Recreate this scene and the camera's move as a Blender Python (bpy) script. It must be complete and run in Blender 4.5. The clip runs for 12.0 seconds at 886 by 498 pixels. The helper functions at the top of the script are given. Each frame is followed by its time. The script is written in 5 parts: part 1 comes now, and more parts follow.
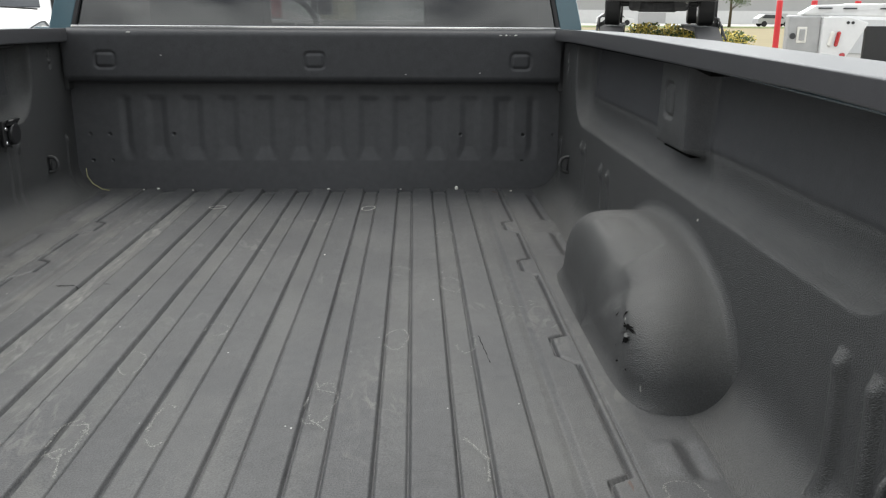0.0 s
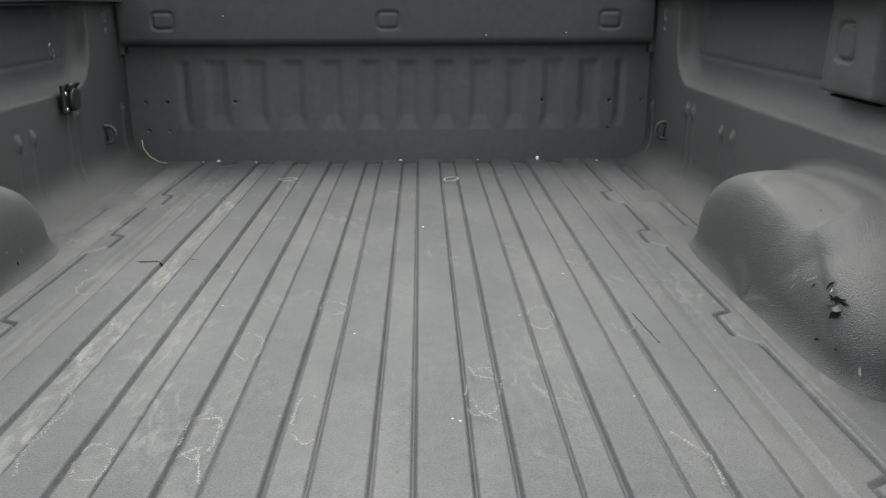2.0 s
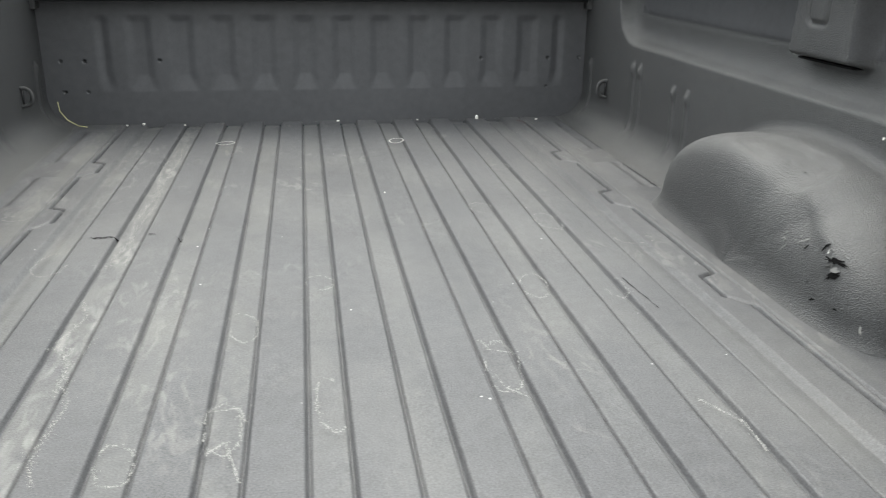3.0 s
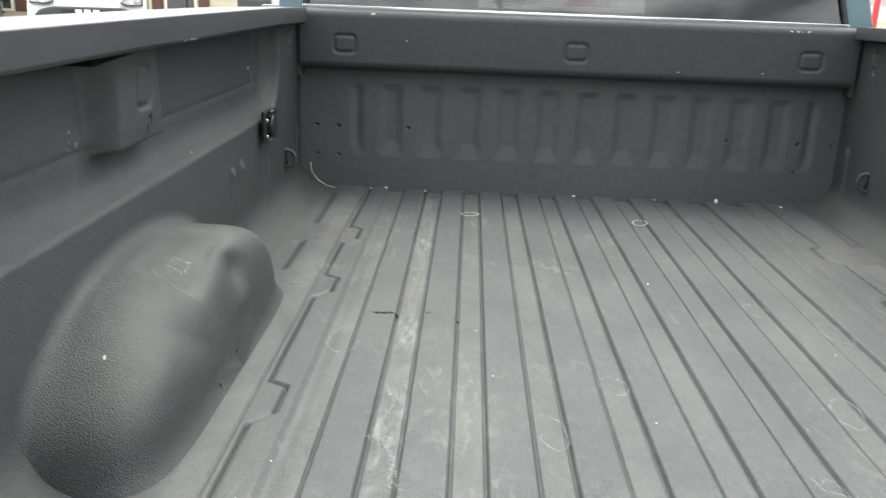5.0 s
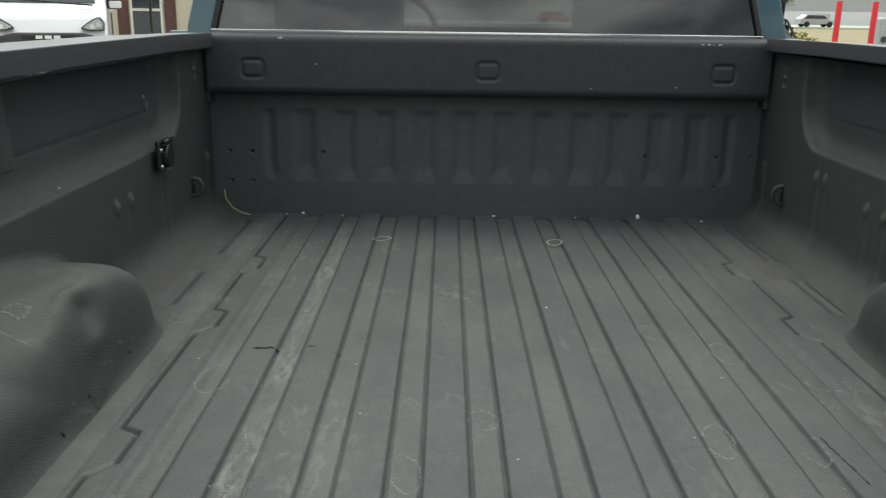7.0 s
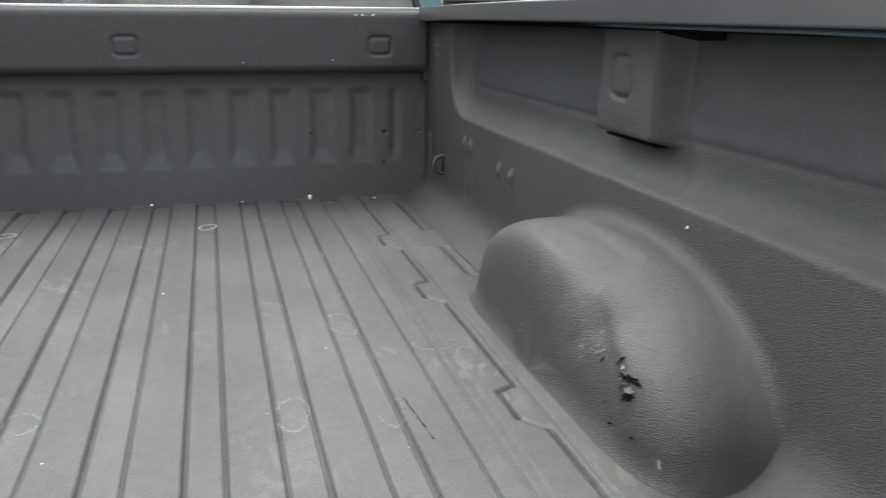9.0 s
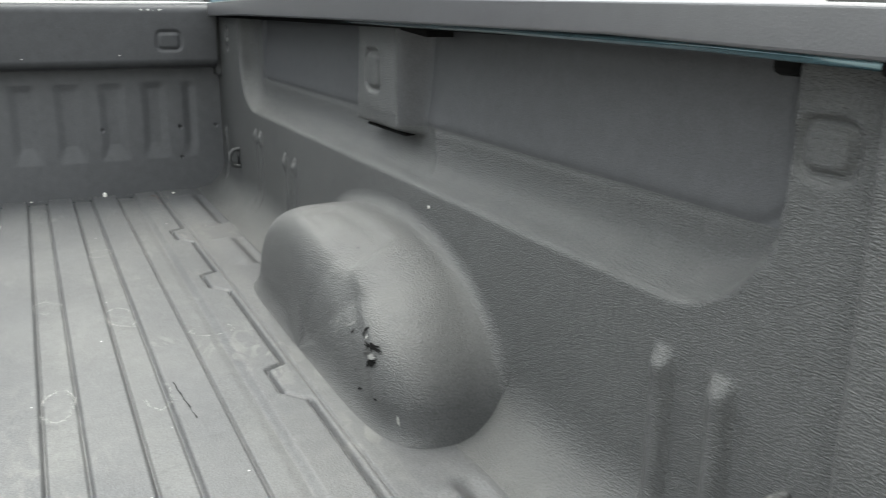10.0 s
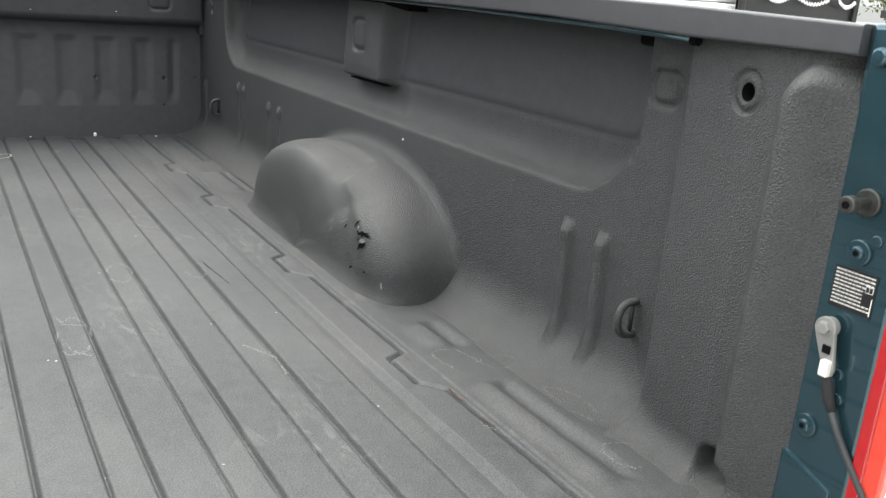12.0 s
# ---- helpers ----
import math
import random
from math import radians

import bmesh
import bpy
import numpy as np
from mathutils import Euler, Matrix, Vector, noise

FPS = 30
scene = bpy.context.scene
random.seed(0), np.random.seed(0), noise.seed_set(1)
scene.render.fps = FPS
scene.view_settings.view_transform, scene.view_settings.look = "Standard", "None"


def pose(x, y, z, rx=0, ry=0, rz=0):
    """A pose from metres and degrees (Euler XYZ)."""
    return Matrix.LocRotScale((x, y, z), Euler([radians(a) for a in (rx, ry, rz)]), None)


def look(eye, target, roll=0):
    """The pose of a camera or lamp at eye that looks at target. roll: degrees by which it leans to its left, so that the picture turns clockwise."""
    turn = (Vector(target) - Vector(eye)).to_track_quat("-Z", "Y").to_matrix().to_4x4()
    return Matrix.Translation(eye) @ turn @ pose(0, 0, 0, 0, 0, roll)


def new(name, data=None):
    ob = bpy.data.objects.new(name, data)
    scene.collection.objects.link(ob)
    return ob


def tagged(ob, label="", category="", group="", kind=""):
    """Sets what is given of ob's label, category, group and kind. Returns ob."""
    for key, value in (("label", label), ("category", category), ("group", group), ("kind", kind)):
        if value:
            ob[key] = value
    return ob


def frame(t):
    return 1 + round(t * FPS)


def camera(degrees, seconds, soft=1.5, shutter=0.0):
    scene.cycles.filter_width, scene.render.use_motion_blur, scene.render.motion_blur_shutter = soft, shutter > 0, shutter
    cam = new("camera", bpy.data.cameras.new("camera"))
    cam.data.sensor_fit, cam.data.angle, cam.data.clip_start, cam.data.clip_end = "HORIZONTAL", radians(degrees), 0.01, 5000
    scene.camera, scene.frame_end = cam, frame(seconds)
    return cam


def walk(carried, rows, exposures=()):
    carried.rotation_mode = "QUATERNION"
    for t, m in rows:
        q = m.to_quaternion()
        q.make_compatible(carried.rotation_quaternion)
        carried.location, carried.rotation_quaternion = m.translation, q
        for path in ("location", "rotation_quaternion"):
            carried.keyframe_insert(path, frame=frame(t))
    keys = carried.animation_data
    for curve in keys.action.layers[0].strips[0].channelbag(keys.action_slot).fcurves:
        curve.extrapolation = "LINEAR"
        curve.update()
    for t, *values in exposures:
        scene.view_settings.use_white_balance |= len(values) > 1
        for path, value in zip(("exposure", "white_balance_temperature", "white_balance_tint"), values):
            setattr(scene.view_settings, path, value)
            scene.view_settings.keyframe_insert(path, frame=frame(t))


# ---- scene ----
cam = camera(54.7, 12.0, 1.2, 0.35)
PATH = [
    (0, (0.328, -0.445, 0.599), (0.394, 1.481, 0.064), 0.4),
    (0.5, (0.324, -0.438, 0.577), (0.366, 1.488, 0.04), 0.4),
    (1, (0.3, -0.395, 0.555), (0.323, 1.53, 0.015), 0.4),
    (1.5, (0.197, -0.325, 0.548), (0.22, 1.598, -0.002), 0.5),
    (2, (0.099, -0.254, 0.515), (0.146, 1.663, -0.055), -0.2),
    (2.5, (0.027, -0.223, 0.522), (0.264, 1.649, -0.14), 0.7),
    (3, (-0.065, -0.195, 0.528), (0.236, 1.665, -0.143), 0.7),
    (3.5, (-0.187, -0.17, 0.522), (0.142, 1.684, -0.152), 0.7),
    (3.7, (-0.238, -0.162, 0.516), (0.097, 1.694, -0.15), 1.0),
    (5.3, (-0.309, -0.124, 0.62), (-0.404, 1.794, 0.061), 1.9),
    (5.5, (-0.292, -0.116, 0.63), (-0.389, 1.804, 0.079), 1.6),
    (6, (-0.259, -0.1, 0.632), (-0.33, 1.826, 0.096), 1.3),
    (6.5, (-0.21, -0.102, 0.626), (-0.256, 1.824, 0.087), 1.1),
    (6.7, (-0.177, -0.096, 0.625), (-0.211, 1.829, 0.083), 1.0),
    (8.3, (0.128, 0.022, 0.514), (0.416, 1.93, -0.009), 0.2),
    (8.5, (0.156, 0.026, 0.51), (0.5, 1.926, -0.013), 0.3),
    (9, (0.213, -0.003, 0.522), (0.713, 1.861, -0.002), 0.5),
    (9.5, (0.26, -0.06, 0.533), (0.933, 1.747, 0.005), 0.5),
    (10, (0.303, -0.132, 0.536), (1.138, 1.602, -0.007), 0.4),
    (10.5, (0.286, -0.205, 0.53), (1.251, 1.456, -0.028), 0.3),
    (11, (0.181, -0.336, 0.519), (1.179, 1.305, -0.039), 0.7),
    (11.5, (0.058, -0.448, 0.507), (1.049, 1.186, -0.081), 2.2),
    (12, (0.027, -0.494, 0.534), (1.023, 1.143, -0.039), 4.3),
]
walk(cam, [(t, look(eye, target, roll)) for t, eye, target, roll in PATH], exposures=[(0.0, 0.66, 6500, 8), (1.5, 0.93, 6500, 8), (2.1, 1.27, 6500, 7), (2.5, 1.5, 6500, 7), (3.7, 1.6, 6500, 7), (5.3, 1.53, 6500, 5), (6.0, 0.8, 6500, 4), (6.7, 0.36, 6500, 4), (8.3, 1.08, 6500, 5), (9.5, 1.63, 6500, 5), (10.5, 1.98, 6500, 5), (11.0, 2.0, 6500, 6), (11.5, 1.62, 6500, 6), (12.0, 1.34, 6500, 7)])

# ---- light ----
SUN_EL, SUN_AZ = radians(66), radians(-4)
world = bpy.data.worlds.new("sky")
scene.world = world
world.use_nodes = True
wn, wl = world.node_tree.nodes, world.node_tree.links
wn.clear()
w_out = wn.new("ShaderNodeOutputWorld")
w_bg = wn.new("ShaderNodeBackground")
w_sky = wn.new("ShaderNodeTexSky")
w_sky.sky_type, w_sky.sun_disc = "NISHITA", False
w_sky.sun_elevation, w_sky.sun_rotation = SUN_EL, SUN_AZ
w_sky.air_density, w_sky.dust_density = 1.2, 4.0
w_map = wn.new("ShaderNodeMapping")
w_geo = wn.new("ShaderNodeTexCoord")
w_map.inputs["Scale"].default_value = (1.0, 1.0, 3.2)
w_noise = wn.new("ShaderNodeTexNoise")
w_noise.inputs["Scale"].default_value, w_noise.inputs["Detail"].default_value = 4.2, 4.0
w_ramp = wn.new("ShaderNodeValToRGB")
w_ramp.color_ramp.elements[0].position, w_ramp.color_ramp.elements[0].color = 0.42, (2.65, 2.7, 2.78, 1)
w_ramp.color_ramp.elements[1].position, w_ramp.color_ramp.elements[1].color = 0.60, (10.0, 10.1, 9.95, 1)
w_mix = wn.new("ShaderNodeMix")
w_mix.data_type = "RGBA"
w_mix.inputs[0].default_value = 0.85
wl.new(w_geo.outputs["Generated"], w_map.inputs["Vector"])
wl.new(w_map.outputs["Vector"], w_noise.inputs["Vector"])
wl.new(w_noise.outputs["Fac"], w_ramp.inputs["Fac"])
wl.new(w_sky.outputs["Color"], w_mix.inputs[6])
wl.new(w_ramp.outputs["Color"], w_mix.inputs[7])
# an overcast sky is about three times brighter overhead than at the horizon
w_sep = wn.new("ShaderNodeSeparateXYZ")
w_grad = wn.new("ShaderNodeMapRange")
w_grad.inputs["From Min"].default_value, w_grad.inputs["From Max"].default_value = 0.0, 1.0
w_grad.inputs["To Min"].default_value, w_grad.inputs["To Max"].default_value = 0.58, 2.02
w_mul = wn.new("ShaderNodeVectorMath")
w_mul.operation = "SCALE"
wl.new(w_geo.outputs["Generated"], w_sep.inputs[0])
wl.new(w_sep.outputs["Z"], w_grad.inputs["Value"])
# and brighter on the side of the hidden sun
w_dot = wn.new("ShaderNodeVectorMath")
w_dot.operation = "DOT_PRODUCT"
w_dot.inputs[1].default_value = (math.sin(SUN_AZ), math.cos(SUN_AZ), 0.0)
w_side = wn.new("ShaderNodeMapRange")
w_side.inputs["From Min"].default_value, w_side.inputs["From Max"].default_value = -1.0, 1.0
w_side.inputs["To Min"].default_value, w_side.inputs["To Max"].default_value = 0.5, 1.5
w_both = wn.new("ShaderNodeMath")
w_both.operation = "MULTIPLY"
wl.new(w_geo.outputs["Generated"], w_dot.inputs[0])
wl.new(w_dot.outputs["Value"], w_side.inputs["Value"])
wl.new(w_grad.outputs[0], w_both.inputs[0])
wl.new(w_side.outputs[0], w_both.inputs[1])
wl.new(w_both.outputs[0], w_mul.inputs["Scale"])
wl.new(w_mix.outputs[2], w_mul.inputs[0])
wl.new(w_mul.outputs[0], w_bg.inputs["Color"])
w_bg.inputs["Strength"].default_value = 0.15
wl.new(w_bg.outputs["Background"], w_out.inputs["Surface"])
sun = new("sun", bpy.data.lights.new("sun", "SUN"))
sun.data.energy, sun.data.angle, sun.data.color = 0.7, radians(30), (1.0, 0.96, 0.9)
sun_dir = Vector((math.sin(SUN_AZ) * math.cos(SUN_EL), math.cos(SUN_AZ) * math.cos(SUN_EL), math.sin(SUN_EL)))
sun.matrix_world = look(sun_dir * 30, (0, 0, 0))

# ---- materials ----


def mat(name, color, rough=0.5, metal=0.0, var=0.15, scale=6.0, bump=0.0, bump_scale=200.0, coat=0.0, emit=0.0, fine=0.0, spec=0.5, relief=0.8, grain=None):
    """A painted or plain surface: two scales of colour variation and a fine relief."""
    m = bpy.data.materials.new(name)
    m.use_nodes = True
    n, l = m.node_tree.nodes, m.node_tree.links
    b = n["Principled BSDF"]
    b.inputs["Roughness"].default_value, b.inputs["Metallic"].default_value = rough, metal
    b.inputs["Coat Weight"].default_value = coat
    b.inputs["Specular IOR Level"].default_value = spec
    tc = n.new("ShaderNodeTexCoord")
    n1 = n.new("ShaderNodeTexNoise")
    n1.inputs["Scale"].default_value, n1.inputs["Detail"].default_value = scale, 5.0
    n2 = n.new("ShaderNodeTexNoise")
    n2.inputs["Scale"].default_value, n2.inputs["Detail"].default_value = scale * 14, 3.0
    add = n.new("ShaderNodeMath")
    add.operation = "ADD"
    mr = n.new("ShaderNodeMapRange")
    mr.clamp = False
    mr.inputs["From Min"].default_value, mr.inputs["From Max"].default_value = 0.6, 1.4
    mr.inputs["To Min"].default_value, mr.inputs["To Max"].default_value = 1 - var, 1 + var
    mul = n.new("ShaderNodeVectorMath")
    mul.operation = "SCALE"
    mul.inputs[0].default_value = color
    for q in (n1, n2):
        l.new(tc.outputs["Object"], q.inputs["Vector"])
    if fine:
        n4 = n.new("ShaderNodeTexNoise")
        n4.inputs["Scale"].default_value, n4.inputs["Detail"].default_value = 420, 2.0
        l.new(tc.outputs["Object"], n4.inputs["Vector"])
        speck = n.new("ShaderNodeMapRange")
        speck.inputs["From Min"].default_value, speck.inputs["From Max"].default_value = 0.3, 0.7
        speck.inputs["To Min"].default_value, speck.inputs["To Max"].default_value = -fine, fine
        add2 = n.new("ShaderNodeMath")
        add2.operation = "ADD"
        l.new(n4.outputs["Fac"], speck.inputs["Value"])
        l.new(speck.outputs[0], add2.inputs[1])
    l.new(n1.outputs["Fac"], add.inputs[0])
    l.new(n2.outputs["Fac"], add.inputs[1])
    if fine:
        l.new(add.outputs[0], add2.inputs[0])
        l.new(add2.outputs[0], mr.inputs["Value"])
    else:
        l.new(add.outputs[0], mr.inputs["Value"])
    l.new(mr.outputs[0], mul.inputs["Scale"])
    l.new(mul.outputs[0], b.inputs["Base Color"])
    if bump:
        n3 = n.new("ShaderNodeTexNoise")
        n3.inputs["Scale"].default_value, n3.inputs["Detail"].default_value = bump_scale, 1.5
        if grain:
            lay = n.new("ShaderNodeMapping")
            lay.inputs["Scale"].default_value = grain
            l.new(tc.outputs["Object"], lay.inputs["Vector"])
            l.new(lay.outputs[0], n3.inputs["Vector"])
            n3.inputs["Roughness"].default_value = 0.62
        else:
            l.new(tc.outputs["Object"], n3.inputs["Vector"])
        bp = n.new("ShaderNodeBump")
        bp.inputs["Strength"].default_value, bp.inputs["Distance"].default_value = bump, relief / bump_scale
        l.new(n3.outputs["Fac"], bp.inputs["Height"])
        l.new(bp.outputs["Normal"], b.inputs["Normal"])
    if emit:
        b.inputs["Emission Color"].default_value, b.inputs["Emission Strength"].default_value = (*color, 1), emit
    return m


def glass(name, tint, rough=0.0, ior=1.5):
    m = bpy.data.materials.new(name)
    m.use_nodes = True
    b = m.node_tree.nodes["Principled BSDF"]
    b.inputs["Base Color"].default_value = (*tint, 1)
    b.inputs["Roughness"].default_value, b.inputs["Transmission Weight"].default_value = rough, 1.0
    b.inputs["IOR"].default_value = ior
    return m


LINER = mat("sprayed_liner", (0.0435, 0.0445, 0.045), 0.47, var=0.16, scale=3.0, bump=1.0, bump_scale=560, fine=0.9, relief=1.45, grain=(1.0, 0.7, 1.1))
# paler liner copy; its tone makes up for weak light on the bulkhead
LINER_BULKHEAD = mat("bulkhead_liner", (0.071, 0.072, 0.077), 0.55, var=0.16, scale=3.0, bump=0.35, bump_scale=600, fine=0.35)
LINER_THIN = mat("thin_liner", (0.049, 0.05, 0.0535), 0.52, var=0.16, scale=3.0, bump=0.35, bump_scale=600, fine=0.35, spec=0.3)


def lighten_upward(m, color, most):
    """Overhead light plus dust, painted as an uneven paler tone where faces look up."""
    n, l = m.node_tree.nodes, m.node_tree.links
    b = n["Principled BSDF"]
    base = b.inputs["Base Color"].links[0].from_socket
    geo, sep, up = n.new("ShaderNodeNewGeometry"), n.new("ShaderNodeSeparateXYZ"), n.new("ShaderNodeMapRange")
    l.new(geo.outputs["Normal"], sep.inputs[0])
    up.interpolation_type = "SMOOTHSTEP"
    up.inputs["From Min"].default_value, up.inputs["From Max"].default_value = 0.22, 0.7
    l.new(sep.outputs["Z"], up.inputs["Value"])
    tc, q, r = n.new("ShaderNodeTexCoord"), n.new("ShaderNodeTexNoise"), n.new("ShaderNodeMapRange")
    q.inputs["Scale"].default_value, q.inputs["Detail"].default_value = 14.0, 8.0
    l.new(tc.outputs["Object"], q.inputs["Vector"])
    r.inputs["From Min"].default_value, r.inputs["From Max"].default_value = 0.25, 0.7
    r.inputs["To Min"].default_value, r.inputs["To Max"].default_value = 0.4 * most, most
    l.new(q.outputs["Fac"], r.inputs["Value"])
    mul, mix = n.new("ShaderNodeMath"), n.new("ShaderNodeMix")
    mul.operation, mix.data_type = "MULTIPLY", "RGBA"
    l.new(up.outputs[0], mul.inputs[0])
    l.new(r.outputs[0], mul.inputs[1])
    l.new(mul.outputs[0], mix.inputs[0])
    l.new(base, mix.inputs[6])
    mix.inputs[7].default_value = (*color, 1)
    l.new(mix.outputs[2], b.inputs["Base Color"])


# liner that faces up is painted paler, making up for weak overhead light
lighten_upward(LINER, (0.2, 0.197, 0.185), 0.17)


def worn_floor():
    """Liner with dust, pale scuffs that follow the ribs, a worn strip and bright specks."""
    m = mat("worn_liner", (0.057, 0.058, 0.06), 0.6, var=0.18, scale=3.0, bump=0.42, bump_scale=460, fine=0.8, spec=0.35)
    n, l = m.node_tree.nodes, m.node_tree.links
    b = n["Principled BSDF"]
    base = b.inputs["Base Color"].links[0].from_socket
    tc = n.new("ShaderNodeTexCoord")

    def noise_band(scale, vec, lo, hi, detail=5.0, dist=0.0):
        mp = n.new("ShaderNodeMapping")
        mp.inputs["Scale"].default_value = vec
        l.new(tc.outputs["Object"], mp.inputs["Vector"])
        q = n.new("ShaderNodeTexNoise")
        q.inputs["Scale"].default_value, q.inputs["Detail"].default_value = scale, detail
        q.inputs["Distortion"].default_value = dist
        l.new(mp.outputs[0], q.inputs["Vector"])
        r = n.new("ShaderNodeMapRange")
        r.inputs["From Min"].default_value, r.inputs["From Max"].default_value = lo, hi
        l.new(q.outputs["Fac"], r.inputs["Value"])
        return r.outputs[0]

    def calc(op, a, c):
        q = n.new("ShaderNodeMath")
        q.operation, q.use_clamp = op, op != "SUBTRACT"
        for k, v in ((0, a), (1, c)):
            if isinstance(v, (int, float)):
                q.inputs[k].default_value = v
            else:
                l.new(v, q.inputs[k])
        return q.outputs[0]

    def blend(fac, a, color):
        q = n.new("ShaderNodeMix")
        q.data_type = "RGBA"
        l.new(fac, q.inputs[0])
        l.new(a, q.inputs[6])
        q.inputs[7].default_value = (*color, 1)
        return q.outputs[2]

    dust = calc("MULTIPLY", noise_band(4.0, (1, 0.6, 1), 0.45, 0.75), 0.16)
    col = blend(dust, base, (0.2, 0.195, 0.18))
    # dust lies in the valleys between the ribs
    sx = n.new("ShaderNodeSeparateXYZ")
    l.new(tc.outputs["Object"], sx.inputs[0])
    fold = n.new("ShaderNodeMath")
    fold.operation = "PINGPONG"
    fold.inputs[1].default_value = 0.1165 / 2
    l.new(calc("SUBTRACT", sx.outputs["X"], 0.0037), fold.inputs[0])
    low = n.new("ShaderNodeMapRange")
    low.inputs["From Min"].default_value, low.inputs["From Max"].default_value = 0.034, 0.04
    l.new(fold.outputs[0], low.inputs["Value"])
    port = n.new("ShaderNodeMapRange")
    port.inputs["From Min"].default_value, port.inputs["From Max"].default_value = 0.1, -0.45
    port.inputs["To Min"].default_value, port.inputs["To Max"].default_value = 0.35, 1.0
    l.new(sx.outputs["X"], port.inputs["Value"])
    silt = calc("MULTIPLY", calc("MULTIPLY", low.outputs[0], port.outputs[0]), noise_band(9, (1, 0.7, 1), 0.3, 0.7, 6.0, 1.0))
    col = blend(calc("MULTIPLY", silt, 0.22), col, (0.19, 0.19, 0.165))
    # rubbed streaks on the side by the worn strip
    rubbed = calc("MULTIPLY", noise_band(42, (1, 0.35, 1), 0.52, 0.68, 8.0, 1.4), noise_band(3.2, (1.6, 1, 1), 0.46, 0.62))
    col = blend(calc("MULTIPLY", calc("MULTIPLY", rubbed, port.outputs[0]), 0.2), col, (0.3, 0.3, 0.275))
    # thin pale scratches in patches
    patch = noise_band(5.5, (1, 0.7, 1), 0.56, 0.68)
    hair = noise_band(24, (1, 0.45, 1), 0.53, 0.60, 8.0, 2.2)
    col = blend(calc("MULTIPLY", calc("MULTIPLY", patch, hair), 0.13), col, (0.36, 0.35, 0.32))
    # worn strip along one valley
    off = n.new("ShaderNodeMath")
    off.operation = "ABSOLUTE"
    l.new(calc("SUBTRACT", sx.outputs["X"], -0.403), off.inputs[0])
    st = n.new("ShaderNodeMapRange")
    st.inputs["From Min"].default_value, st.inputs["From Max"].default_value = 0.025, 0.015
    l.new(off.outputs[0], st.inputs["Value"])
    rub = calc("MULTIPLY", st.outputs[0], calc("MULTIPLY", noise_band(55, (1, 0.3, 1), 0.46, 0.66, 8.0, 0.8), noise_band(7, (0.2, 1, 1), 0.34, 0.58)))
    col = blend(calc("MULTIPLY", rub, 0.36), col, (0.3, 0.3, 0.28))
    # bright specks
    vo = n.new("ShaderNodeTexVoronoi")
    vo.inputs["Scale"].default_value = 38
    l.new(tc.outputs["Object"], vo.inputs["Vector"])
    sp = n.new("ShaderNodeMapRange")
    sp.inputs["From Min"].default_value, sp.inputs["From Max"].default_value = 0.075, 0.05
    l.new(vo.outputs["Distance"], sp.inputs["Value"])
    keep = noise_band(31, (1, 1, 1), 0.6, 0.63)
    col = blend(calc("MULTIPLY", sp.outputs[0], keep), col, (0.5, 0.5, 0.48))
    l.new(col, b.inputs["Base Color"])
    return m


LINER_FLOOR = worn_floor()
CAP = mat("rail_plastic", (0.05, 0.05, 0.054), 0.3, var=0.14, scale=4.0, bump=0.14, bump_scale=700, spec=0.75)
TEAL = mat("teal_paint", (0.03, 0.076, 0.096), 0.26, 0.6, var=0.1, scale=5.0, coat=1.0)
BLACK = mat("black_plastic", (0.015, 0.015, 0.016), 0.35, var=0.2, scale=30)
DARK = mat("dark_cavity_and_shade", (0.006, 0.006, 0.006), 1.0, var=0.1, spec=0.05)
STEEL = mat("galvanised_steel", (0.24, 0.235, 0.22), 0.48, 0.85, var=0.15, scale=60)
ZINC = mat("dull_zinc", (0.3, 0.297, 0.28), 0.5, 0.45, var=0.15, scale=60)
PIN_STEEL = mat("dark_pin_steel", (0.085, 0.086, 0.08), 0.42, 0.8, var=0.2, scale=60)
RUBBER = mat("tyre_rubber", (0.02, 0.02, 0.021), 0.8, var=0.2, scale=20)
RED_LENS = mat("red_lens", (0.42, 0.012, 0.015), 0.15, var=0.08, scale=20, coat=1.0)
ORANGE_LENS = mat("orange_lens", (0.7, 0.06, 0.035), 0.15, var=0.08, scale=20, coat=1.0)
WHITE_PAINT = mat("white_paint", (0.72, 0.72, 0.72), 0.3, var=0.04, scale=2.0, coat=0.6)
GREY_PLASTIC = mat("grey_bumper_plastic", (0.045, 0.046, 0.048), 0.55, var=0.15, scale=10)
CHROME = mat("chrome", (0.8, 0.8, 0.8), 0.12, 1.0, var=0.05)
LAMP_GLASS = mat("lamp_lens", (0.4, 0.42, 0.44), 0.08, 0.7, var=0.2, scale=15, coat=1.0)
CAR_GLASS = mat("dark_car_glass", (0.03, 0.035, 0.04), 0.05, var=0.2, scale=2.0, spec=0.8)
TINT = glass("tinted_glass", (0.12, 0.127, 0.126), ior=1.8)
CLEAR = glass("clear_glass", (0.9, 0.93, 0.92))
SEAT = mat("seat_cloth", (0.06, 0.06, 0.065), 0.85, var=0.2, scale=30, bump=0.4, bump_scale=400)
SIDING = mat("cream_siding", (0.62, 0.56, 0.42), 0.6, var=0.08, scale=3.0)
SHUTTER = mat("brown_shutter", (0.11, 0.05, 0.04), 0.5, var=0.15, scale=6.0)
TRIM_WHITE = mat("white_trim", (0.75, 0.73, 0.68), 0.5, var=0.06)
ROOFING = mat("roof_shingle", (0.09, 0.085, 0.08), 0.85, var=0.3, scale=12.0, bump=0.6, bump_scale=40)
